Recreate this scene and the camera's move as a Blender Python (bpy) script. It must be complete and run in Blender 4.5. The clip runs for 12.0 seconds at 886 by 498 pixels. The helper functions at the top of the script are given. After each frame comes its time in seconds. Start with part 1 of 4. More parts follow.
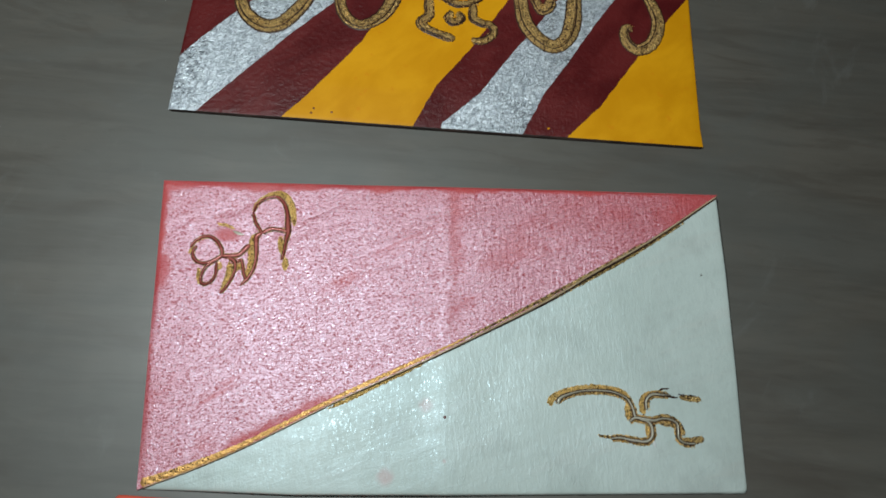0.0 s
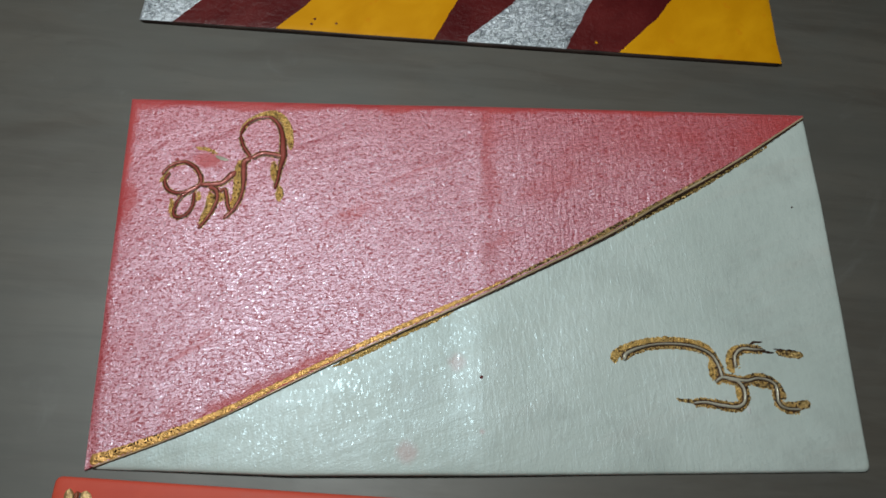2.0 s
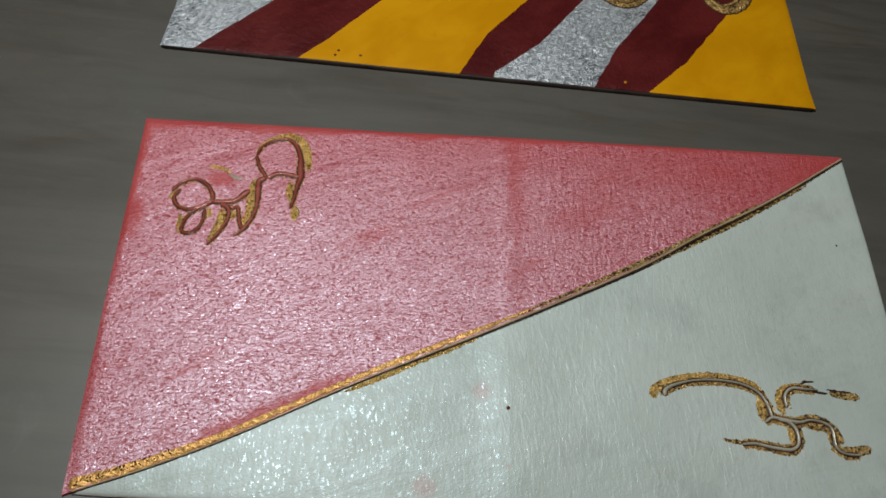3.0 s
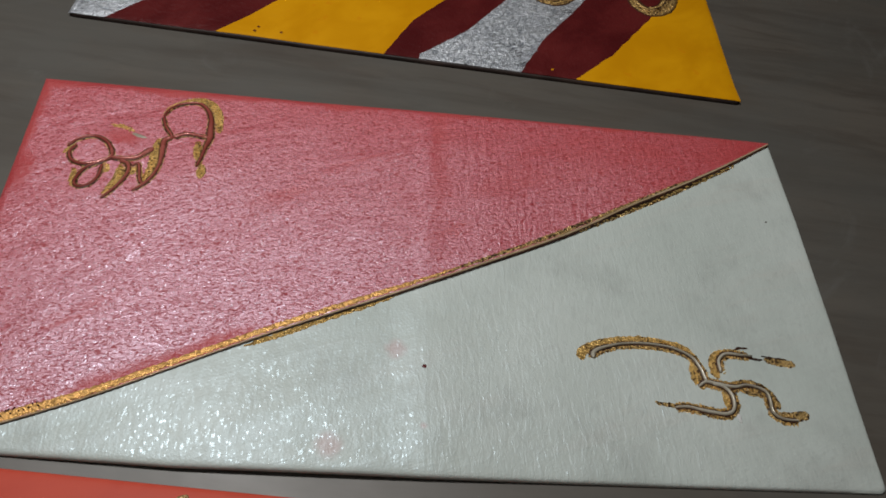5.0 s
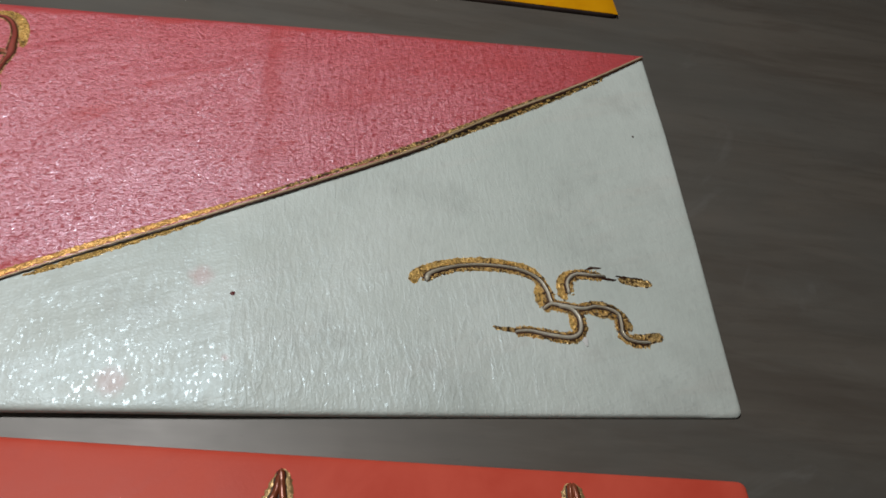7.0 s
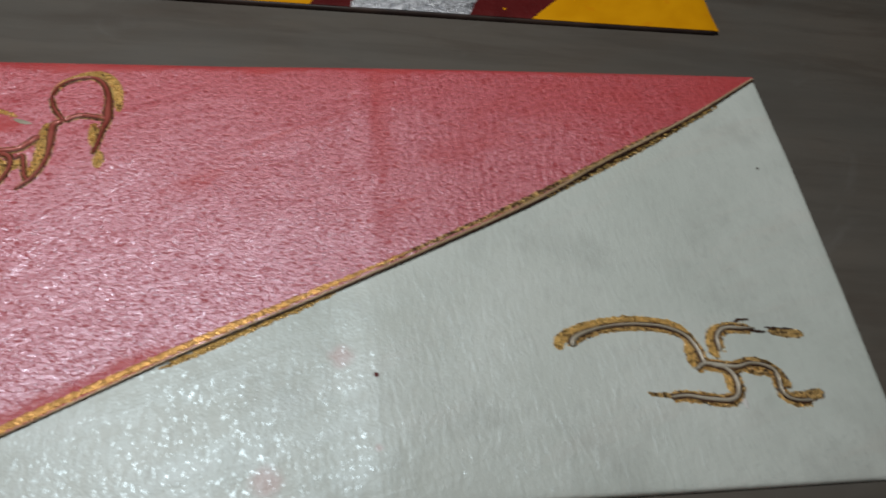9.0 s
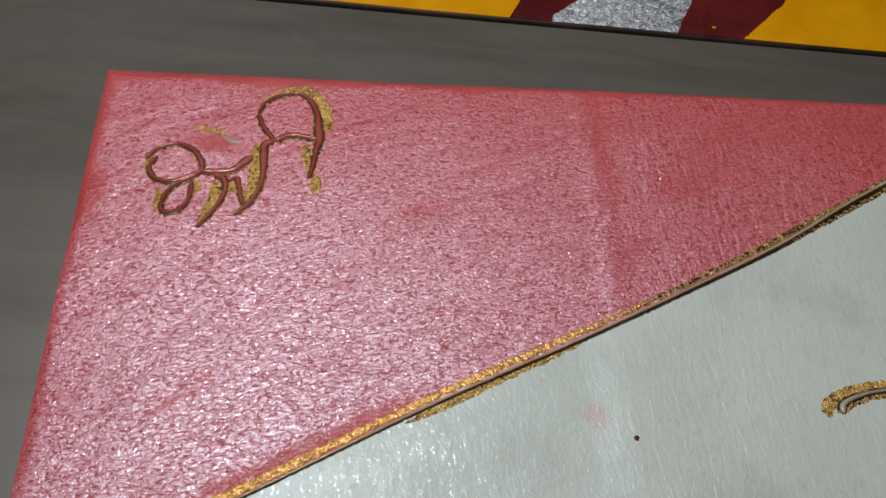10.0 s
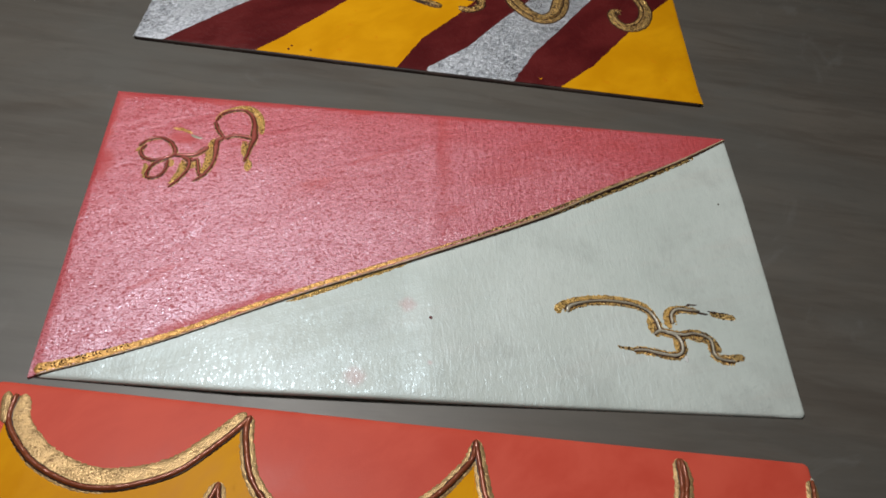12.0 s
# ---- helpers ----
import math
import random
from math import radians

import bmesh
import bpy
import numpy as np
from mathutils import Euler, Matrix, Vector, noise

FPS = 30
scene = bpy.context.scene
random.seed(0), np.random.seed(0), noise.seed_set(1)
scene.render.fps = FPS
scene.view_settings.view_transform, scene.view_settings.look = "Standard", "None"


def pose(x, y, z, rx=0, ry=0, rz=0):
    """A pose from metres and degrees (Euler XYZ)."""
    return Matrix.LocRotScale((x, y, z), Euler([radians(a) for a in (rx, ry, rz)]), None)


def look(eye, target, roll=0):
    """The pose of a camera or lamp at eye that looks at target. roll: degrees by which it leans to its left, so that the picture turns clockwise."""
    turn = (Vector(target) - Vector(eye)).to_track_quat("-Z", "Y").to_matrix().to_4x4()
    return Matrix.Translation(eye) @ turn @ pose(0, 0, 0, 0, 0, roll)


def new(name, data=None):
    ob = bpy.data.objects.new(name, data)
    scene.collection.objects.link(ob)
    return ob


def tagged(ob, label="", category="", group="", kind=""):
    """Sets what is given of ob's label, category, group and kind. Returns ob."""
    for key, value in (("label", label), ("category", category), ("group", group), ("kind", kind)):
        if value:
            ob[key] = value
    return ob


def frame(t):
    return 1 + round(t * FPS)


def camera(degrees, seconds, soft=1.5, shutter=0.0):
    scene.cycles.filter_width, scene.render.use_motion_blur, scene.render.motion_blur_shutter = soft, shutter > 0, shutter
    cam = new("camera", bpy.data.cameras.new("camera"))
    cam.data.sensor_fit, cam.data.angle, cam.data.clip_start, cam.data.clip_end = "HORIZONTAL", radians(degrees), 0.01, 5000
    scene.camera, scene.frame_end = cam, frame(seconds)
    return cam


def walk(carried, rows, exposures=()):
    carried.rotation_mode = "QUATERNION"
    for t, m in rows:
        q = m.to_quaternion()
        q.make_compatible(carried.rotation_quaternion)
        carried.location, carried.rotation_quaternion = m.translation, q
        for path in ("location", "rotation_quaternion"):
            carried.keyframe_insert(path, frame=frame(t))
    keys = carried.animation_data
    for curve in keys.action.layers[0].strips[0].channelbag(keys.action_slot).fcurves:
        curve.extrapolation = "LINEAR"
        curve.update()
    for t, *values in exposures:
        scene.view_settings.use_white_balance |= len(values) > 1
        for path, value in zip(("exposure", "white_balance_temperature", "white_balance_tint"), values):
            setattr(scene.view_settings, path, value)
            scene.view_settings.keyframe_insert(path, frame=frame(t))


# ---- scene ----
cam = camera(55.1, 12.0, soft=1.7, shutter=0.25)
PATH = [
    (0, (-0.01188, -0.00327, 0.25725), (-0.00362, 0.06991, 0.0713), 7.08),
    (0.5, (-0.01416, -0.00916, 0.24676), (-0.00371, 0.06211, 0.06018), 7.74),
    (1, (-0.01757, -0.01055, 0.21991), (-0.00689, 0.06945, 0.03692), 7.93),
    (1.5, (-0.01604, -0.01764, 0.20499), (-0.00643, 0.0635, 0.02245), 7.05),
    (2, (-0.01833, -0.01422, 0.19564), (-0.00937, 0.07032, 0.01461), 6.37),
    (2.5, (-0.0188, -0.01945, 0.18214), (-0.00817, 0.07239, 0.0048), 7.17),
    (2.7, (-0.02322, -0.02356, 0.17838), (-0.01472, 0.07678, 0.00558), 6.96),
    (4.3, (-0.02188, -0.04472, 0.14245), (-0.00545, 0.08048, -0.01264), 9.76),
    (4.5, (-0.02014, -0.04587, 0.14301), (-0.00197, 0.08078, -0.0107), 10.54),
    (5, (-0.01603, -0.04725, 0.14298), (0.00566, 0.08233, -0.00781), 11.53),
    (5.5, (-0.01317, -0.04671, 0.14059), (0.01072, 0.08167, -0.01089), 12.36),
    (6, (-0.01093, -0.04459, 0.13613), (0.01911, 0.08297, -0.01495), 14.63),
    (6.5, (-0.00114, -0.04485, 0.13375), (0.03018, 0.08208, -0.01761), 14.96),
    (6.7, (0.00698, -0.04565, 0.13086), (0.0377, 0.07985, -0.0218), 14.29),
    (8.3, (0.02035, -0.03566, 0.12241), (0.053, 0.08531, -0.03347), 11.27),
    (8.5, (0.01676, -0.03496, 0.12305), (0.04684, 0.0869, -0.03266), 9.70),
    (9, (-0.00895, -0.02567, 0.1272), (0.0197, 0.09399, -0.03047), 10.27),
    (9.5, (-0.03494, -0.01078, 0.12297), (-0.01386, 0.1079, -0.03663), 9.48),
    (10, (-0.04247, -0.00913, 0.11974), (-0.02291, 0.10916, -0.04035), 9.23),
    (10.5, (-0.03921, -0.02288, 0.12866), (-0.02248, 0.09853, -0.02939), 8.33),
    (11, (-0.02438, -0.0596, 0.14842), (-0.00556, 0.06481, -0.00704), 9.43),
    (11.5, (-0.01681, -0.07542, 0.16133), (0.0019, 0.0519, 0.00824), 9.82),
    (12, (-0.01614, -0.08034, 0.16861), (0.00133, 0.05108, 0.01887), 9.65),
]
walk(cam, [(t, look(eye, target, roll)) for t, eye, target, roll in PATH],
     exposures=[(0.0, 0.12, 5850, -3), (1.0, 0.05, 5950, -1), (2.0, -0.12, 6100, 0), (2.7, -0.17, 6300, 2), (4.5, -0.21, 6500, 10), (5.5, -0.17, 6500, 10),
                (6.5, 0.0, 6500, 10), (8.5, 0.0, 6500, 10), (9.0, -0.20, 6500, 10), (9.5, -0.22, 6500, 10), (10.0, -0.12, 6500, 10), (10.5, -0.20, 6500, 10),
                (11.0, -0.13, 6500, 10), (11.5, 0.08, 6500, 10), (12.0, 0.22, 6500, 10)])

# ---- world, lamp and exposure ----
world = bpy.data.worlds.new("room_air")
scene.world = world
world.use_nodes = True
world.node_tree.nodes["Background"].inputs["Color"].default_value = (0.9, 0.95, 1.0, 1)
world.node_tree.nodes["Background"].inputs["Strength"].default_value = 0.02
# Unseen key light, its position estimated from the highlights on the paint.
LAMP = (-0.095, 0.15, 0.37)
lamp_data = bpy.data.lights.new("key_glow", "AREA")
lamp_data.shape, lamp_data.size = "DISK", 0.07
lamp_data.energy, lamp_data.color = 1.17, (1.0, 0.99, 0.97)
lamp = new("key_glow", lamp_data)
lamp.matrix_world = look(LAMP, (0, 0.07, 0))
# Unseen fill light behind the camera, added to soften the shadows.
FILL_LAMP = (0.35, -0.75, 1.83)
fill_data = bpy.data.lights.new("fill_glow", "AREA")
fill_data.shape, fill_data.size, fill_data.size_y = "RECTANGLE", 1.1, 0.12
fill_data.energy, fill_data.color = 3.0, (1.0, 0.97, 0.93)
fill_glow = new("fill_glow", fill_data)
fill_glow.matrix_world = look(FILL_LAMP, (0.35, -0.75, 0))


# ---- materials ----
class Nodes:
    """A short way to write node materials."""

    def __init__(self, name):
        self.mat = bpy.data.materials.new(name)
        self.mat.use_nodes = True
        self.tree = self.mat.node_tree
        self.bsdf = self.tree.nodes["Principled BSDF"]
        self.place = self.tree.nodes.new("ShaderNodeNewGeometry").outputs["Position"]

    def put(self, socket, value):
        if isinstance(value, bpy.types.NodeSocket):
            self.tree.links.new(value, socket)
        elif isinstance(value, (tuple, list)) and len(value) == 3 and socket.type == "RGBA":
            socket.default_value = (*value, 1)
        else:
            socket.default_value = value

    def set(self, **values):
        for key, value in values.items():
            self.put(self.bsdf.inputs[key.replace("_", " ")], value)
        return self

    def stretch(self, x=1.0, y=1.0, z=1.0, turn=0.0):
        """The place, stretched along a direction that is turned by so many degrees from x."""
        n = self.tree.nodes.new("ShaderNodeMapping")
        n.vector_type = "TEXTURE"
        self.put(n.inputs["Vector"], self.place)
        n.inputs["Scale"].default_value = (1 / x, 1 / y, 1 / z)
        n.inputs["Rotation"].default_value = (0, 0, radians(turn))
        return n.outputs["Vector"]

    def noise(self, scale, detail=3.0, rough=0.55, vector=None, warp=0.0):
        n = self.tree.nodes.new("ShaderNodeTexNoise")
        self.put(n.inputs["Vector"], vector or self.place)
        n.inputs["Scale"].default_value, n.inputs["Detail"].default_value = scale, detail
        n.inputs["Roughness"].default_value, n.inputs["Distortion"].default_value = rough, warp
        return n.outputs["Fac"]

    def math(self, kind, a, b=0.0, c=0.0):
        n = self.tree.nodes.new("ShaderNodeMath")
        n.operation = kind
        for socket, value in zip(n.inputs, (a, b, c)):
            self.put(socket, value)
        return n.outputs[0]

    def ramp(self, fac, low, high, to_low=0.0, to_high=1.0):
        n = self.tree.nodes.new("ShaderNodeMapRange")
        n.interpolation_type = "SMOOTHSTEP"
        for key, value in zip(("Value", "From Min", "From Max", "To Min", "To Max"), (fac, low, high, to_low, to_high)):
            self.put(n.inputs[key], value)
        return n.outputs["Result"]

    def mix(self, fac, a, b):
        n = self.tree.nodes.new("ShaderNodeMix")
        n.data_type = "RGBA"
        self.put(n.inputs["Factor"], fac)
        self.put(n.inputs[6], a)
        self.put(n.inputs[7], b)
        return n.outputs[2]

    def axes(self):
        n = self.tree.nodes.new("ShaderNodeSeparateXYZ")
        self.put(n.inputs[0], self.place)
        return n.outputs[0], n.outputs[1]

    def pearl(self, steep, slant):
        """How strongly mica flakes mirror: most where the paint faces the eye."""
        n = self.tree.nodes.new("ShaderNodeLayerWeight")
        n.inputs["Blend"].default_value = 0.5
        return self.ramp(n.outputs["Facing"], 0.08, 0.45, steep, slant)

    def flakes(self, amount, colour, rough):
        """Lays a broad lobe of mica flakes over the paint."""
        gloss = self.tree.nodes.new("ShaderNodeBsdfAnisotropic")
        self.put(gloss.inputs["Color"], colour)
        self.put(gloss.inputs["Roughness"], rough)
        self.tree.links.new(self.bsdf.inputs["Normal"].links[0].from_socket, gloss.inputs["Normal"])
        both = self.tree.nodes.new("ShaderNodeMixShader")
        self.put(both.inputs[0], amount)
        self.tree.links.new(self.bsdf.outputs[0], both.inputs[1])
        self.tree.links.new(gloss.outputs[0], both.inputs[2])
        self.tree.links.new(both.outputs[0], self.tree.nodes["Material Output"].inputs["Surface"])
        return self

    def bump(self, *layers):
        normal = None
        for height, distance, strength in layers:
            n = self.tree.nodes.new("ShaderNodeBump")
            n.inputs["Strength"].default_value, n.inputs["Distance"].default_value = strength, distance
            self.put(n.inputs["Height"], height)
            if normal:
                self.put(n.inputs["Normal"], normal)
            normal = n.outputs["Normal"]
        return self.set(Normal=normal)


def table_wood():
    m = Nodes("grey_wood_laminate")
    grain = m.noise(11, 6, 0.6, m.stretch(0.8, 7, 1, -4), 0.7)
    fine = m.noise(60, 5, 0.6, m.stretch(0.7, 7, 1, -4), 0.8)
    cloud = m.noise(20, 5, 0.62, m.stretch(0.8, 1.3, 1, -4), 0.6)
    figure = m.noise(30, 4, 0.6, m.stretch(0.6, 2.4, 1, -8), 1.6)
    scuff = m.ramp(m.noise(24, 5, 0.7, m.stretch(1, 1.6, 1, 50), 1.2), 0.58, 0.74)
    tone = m.mix(m.ramp(grain, 0.3, 0.7), (0.071, 0.061, 0.050), (0.105, 0.093, 0.078))
    tone = m.mix(m.ramp(fine, 0.42, 0.70, 0.0, 0.40), tone, (0.112, 0.099, 0.084))
    tone = m.mix(m.ramp(figure, 0.50, 0.64, 0.0, 0.40), tone, (0.062, 0.049, 0.039))
    pore = m.ramp(m.noise(150, 4, 0.7, m.stretch(0.9, 6, 1, -4), 0.9), 0.58, 0.72, 0.0, 0.30)
    tone = m.mix(pore, tone, (0.044, 0.037, 0.031))
    tone = m.mix(m.ramp(cloud, 0.35, 0.7, 0.0, 0.55), tone, (0.076, 0.076, 0.069))
    tone = m.mix(m.math("MULTIPLY", scuff, 0.22), tone, (0.17, 0.17, 0.165))
    m.set(Base_Color=tone, Roughness=m.ramp(cloud, 0.3, 0.7, 0.42, 0.52), Specular_IOR_Level=0.68)
    return m.bump((m.noise(30, 3, 0.5), 0.0010, 0.25), (fine, 0.00005, 0.35)).mat


def pearl_pink():
    m = Nodes("pearl_pink_paint")
    x, y = m.axes()
    wob = m.noise(70, 4, 0.6)
    wide = m.noise(24, 3, 0.6, m.stretch(0.7, 1.9, 1, 32), 0.6)
    top = m.ramp(m.math("ADD", y, m.math("MULTIPLY", wob, 0.007)), 0.1195, 0.1218)
    left = m.ramp(m.math("SUBTRACT", m.math("MULTIPLY", wob, 0.008), x), 0.0935, 0.0965)
    corner = m.ramp(m.math("ADD", x, m.math("MULTIPLY", wob, 0.03)), 0.074, 0.104, 0.0, 0.85)
    past = m.math("SUBTRACT", x, m.math("MULTIPLY", wide, 0.004))
    fold = m.math("MULTIPLY", m.ramp(past, -0.0015, 0.0005), m.ramp(past, 0.0005, 0.0085, 0.55, 0.0))
    fold = m.math("MULTIPLY", fold, m.ramp(y, 0.080, 0.100, 0.35, 1.0))
    blot = m.ramp(wide, 0.54, 0.72, 0.0, 0.45)
    streak = m.ramp(m.noise(34, 4, 0.6, m.stretch(0.45, 2.6, 1, 30), 0.5), 0.56, 0.72, 0.0, 0.6)
    bare = m.math("MAXIMUM", m.math("MAXIMUM", top, left), m.math("MAXIMUM", corner, fold))
    bare = m.math("MAXIMUM", bare, m.math("MAXIMUM", blot, streak))
    for sx, sy, rx, ry in ((-0.0915, 0.089, 0.0060, 0.0080), (-0.0700, 0.1005, 0.0050, 0.0028)):
        dx, dy = m.math("DIVIDE", m.math("SUBTRACT", x, sx), rx), m.math("DIVIDE", m.math("SUBTRACT", y, sy), ry)
        far = m.math("SQRT", m.math("ADD", m.math("MULTIPLY", dx, dx), m.math("MULTIPLY", dy, dy)))
        bare = m.math("MAXIMUM", bare, m.ramp(m.math("MULTIPLY_ADD", wob, 0.9, far), 0.9, 1.7, 0.85, 0.0))
    hem = m.math("SUBTRACT", y, m.math("MULTIPLY_ADD", x, 0.523, 0.0643))
    hem = m.ramp(m.math("SUBTRACT", hem, m.math("MULTIPLY", wob, 0.006)), -0.001, 0.003, 0.85, 0.0)
    hem = m.math("MULTIPLY", hem, m.math("MULTIPLY", m.ramp(x, -0.075, -0.060), m.ramp(x, -0.040, -0.026, 1.0, 0.0)))
    bare = m.math("MAXIMUM", bare, hem)
    leather = m.noise(1400, 3, 0.6, m.stretch(0.75, 1.3, 1, 8), 1.0)
    # Shade in the hollows of the leather relief, painted as darker pink.
    grain_shade = m.ramp(leather, 0.36, 0.54)
    pearl = m.mix(grain_shade, (0.37, 0.035, 0.041), (0.63, 0.095, 0.104))
    coral = m.mix(m.ramp(wob, 0.3, 0.7), (0.45, 0.050, 0.054), (0.52, 0.080, 0.080))
    m.set(Base_Color=m.mix(bare, pearl, coral), Roughness=0.36, Specular_IOR_Level=m.ramp(bare, 0, 1, 0.42, 0.36))
    fine = m.noise(2400, 1, 0.5)
    wave = m.noise(45, 3, 0.55, m.stretch(0.7, 1.7, 1, 32), 0.6)
    rib = m.noise(260, 3, 0.6, m.stretch(3.0, 0.7, 1, 0), 0.5)
    ribbed = m.math("MULTIPLY", rib, m.ramp(x, -0.002, 0.012))
    ridge = m.math("MULTIPLY", m.ramp(x, -0.0030, 0.0002), m.ramp(x, 0.0004, 0.0055, 1.0, 0.0))
    m.bump((ridge, 0.00015, 1.0), (wave, 0.0022, 0.5), (ribbed, 0.00030, 0.8), (leather, 0.00026, 1.0), (fine, 0.00005, 1.0))
    spark = m.ramp(m.noise(1900, 1, 0.5), 0.60, 0.68)
    amount = m.math("MULTIPLY_ADD", spark, 0.15, m.ramp(leather, 0.37, 0.51, 0.02, 0.205))
    amount = m.math("MULTIPLY", amount, m.pearl(1.6, 0.75))
    return m.flakes(m.math("MULTIPLY", m.ramp(bare, 0, 1, 1.0, 0.15), amount), (0.80, 0.82, 1.0), m.ramp(spark, 0, 1, 0.44, 0.30)).mat


def pearl_white():
    m = Nodes("pearl_white_paint")
    x, y = m.axes()
    wide = m.noise(20, 4, 0.6)
    brush = m.noise(60, 4, 0.6, m.stretch(0.5, 3.2, 1, 20), 0.4)
    weave = m.noise(330, 3, 0.6, m.stretch(2.8, 0.7, 1, 2), 0.7)
    tone = m.mix(m.ramp(wide, 0.3, 0.7), (0.495, 0.55, 0.515), (0.58, 0.63, 0.598))
    tone = m.mix(m.ramp(brush, 0.5, 0.75, 0.0, 0.35), tone, (0.56, 0.55, 0.505))
    smoke = m.noise(34, 5, 0.65, m.stretch(1.1, 0.9, 1, 25), 0.25)
    tone = m.mix(m.ramp(smoke, 0.48, 0.70, 0.0, 0.34), tone, (0.30, 0.315, 0.295))
    tone = m.mix(m.ramp(m.noise(420, 3, 0.65, m.stretch(1.3, 0.9, 1, 0), 0.5), 0.52, 0.70, 0.0, 0.22), tone, (0.40, 0.425, 0.405))
    blot = m.noise(500, 3, 0.6)
    for sx, sy, r in ((-0.0056, 0.0464, 0.0030), (-0.0173, 0.0253, 0.0034), (0.0, 0.030, 0.0014)):
        dx, dy = m.math("SUBTRACT", x, sx), m.math("SUBTRACT", y, sy)
        far = m.math("SQRT", m.math("ADD", m.math("MULTIPLY", dx, dx), m.math("MULTIPLY", dy, dy)))
        far = m.math("ADD", far, m.math("MULTIPLY", blot, 0.0016))
        tone = m.mix(m.ramp(far, r * 0.55, r * 1.25, 0.42, 0.0), tone, (0.58, 0.30, 0.30))
    m.set(Base_Color=tone, Roughness=m.ramp(brush, 0.35, 0.65, 0.40, 0.50), Specular_IOR_Level=0.17)
    fine = m.noise(2000, 1, 0.5)
    wave = m.noise(60, 2, 0.5)
    dent = m.noise(150, 4, 0.65, m.stretch(1.35, 0.9, 1, 8), 0.6)
    facet = m.math("SUBTRACT", m.ramp(x, -0.0075, 0.0005), m.ramp(x, 0.0008, 0.020))
    ribbed = m.math("MULTIPLY", weave, m.ramp(x, -0.004, 0.006, 0.35, 1.0))
    ribbed = m.math("MULTIPLY", ribbed, m.ramp(x, 0.045, 0.080, 1.0, 0.45))
    m.bump((facet, 0.00045, 1.0), (wave, 0.0012, 0.4), (brush, 0.0005, 0.4), (dent, 0.00020, 0.4), (ribbed, 0.00020, 0.9), (fine, 0.00005, 1.0))
    swarm = m.ramp(m.noise(75, 3, 0.6, m.stretch(1.8, 0.8, 1, 0), 0.3), 0.42, 0.62, 0.2, 1.0)
    glint = m.ramp(m.noise(1300, 1, 0.5, m.stretch(1.4, 0.7, 1, 0)), 0.59, 0.67)
    sheen = m.ramp(m.math("ADD", m.math("MULTIPLY", weave, 0.5), m.math("MULTIPLY", brush, 0.5)), 0.38, 0.60, 0.016, 0.048)
    amount = m.math("MULTIPLY_ADD", m.math("MULTIPLY", glint, swarm), 0.06, sheen)
    amount = m.math("MULTIPLY", amount, m.pearl(1.5, 0.7))
    return m.flakes(amount, (0.72, 0.90, 1.0), m.ramp(glint, 0, 1, 0.46, 0.34)).mat


def crinkled_silver():
    """Metallic paint over crumpled foil, with dark cracks."""
    m = Nodes("silver_foil_paint")
    crumple = m.noise(520, 4, 0.65, m.stretch(1.0, 1.3, 1, 35), 1.1)
    line = m.math("ABSOLUTE", m.math("SUBTRACT", m.noise(330, 4, 0.6, m.stretch(0.8, 1.5, 1, 10), 1.2), 0.5))
    where = m.ramp(m.noise(60, 3, 0.6), 0.42, 0.62)
    tone = m.mix(m.ramp(crumple, 0.34, 0.60), (0.40, 0.43, 0.48), (0.80, 0.83, 0.88))
    tone = m.mix(m.math("MULTIPLY", m.ramp(line, 0.007, 0.028, 0.95, 0.0), where), tone, (0.05, 0.055, 0.07))
    m.set(Base_Color=tone, Metallic=0.8, Roughness=m.ramp(crumple, 0.3, 0.7, 0.54, 0.44), Specular_IOR_Level=0.5)
    return m.bump((m.noise(90, 3, 0.5), 0.0012, 0.5), (line, 0.0006, 0.5), (crumple, 0.0007, 1.0)).mat


def plain_paint(name, dark, light, rough, grain=(900, 0.00008, 0.5), metal=0.0, spots=None, scale=45, gloss=0.22):
    """Hand-brushed craft paint: two tones, brush relief, sometimes flecks."""
    m = Nodes(name)
    wide = m.noise(scale, 4, 0.6, m.stretch(1, 1.6, 1, 40), 0.4)
    tone = m.mix(m.ramp(wide, 0.3, 0.7), dark, light)
    if spots:
        tone = m.mix(m.ramp(m.noise(260, 2, 0.5), 0.66, 0.74, 0.0, 0.35), tone, spots)
    m.set(Base_Color=tone, Roughness=m.ramp(wide, 0.3, 0.7, rough - 0.06, rough + 0.06), Metallic=metal, Specular_IOR_Level=gloss)
    return m.bump((m.noise(70, 2, 0.5), 0.0005, 0.25), (m.noise(grain[0], 4, 0.65), grain[1], grain[2])).mat


def gold_paint(name, bright, dark, cover, relief=0.0014, size=1400):
    m = Nodes(name)
    grit = m.noise(size, 2, 0.6)
    patch = m.noise(500, 3, 0.65)
    tone = m.mix(m.ramp(patch, 0.3, 0.7), bright, tuple(0.7 * c for c in bright))
    both = m.math("ADD", m.math("MULTIPLY", grit, 0.75), m.math("MULTIPLY", patch, 0.25))
    tone = m.mix(m.ramp(both, cover, cover + 0.07), tone, dark)
    m.set(Base_Color=tone, Metallic=0.5, Roughness=m.ramp(grit, 0.3, 0.7, 0.28, 0.46))
    return m.bump((both, relief, 1.0)).mat


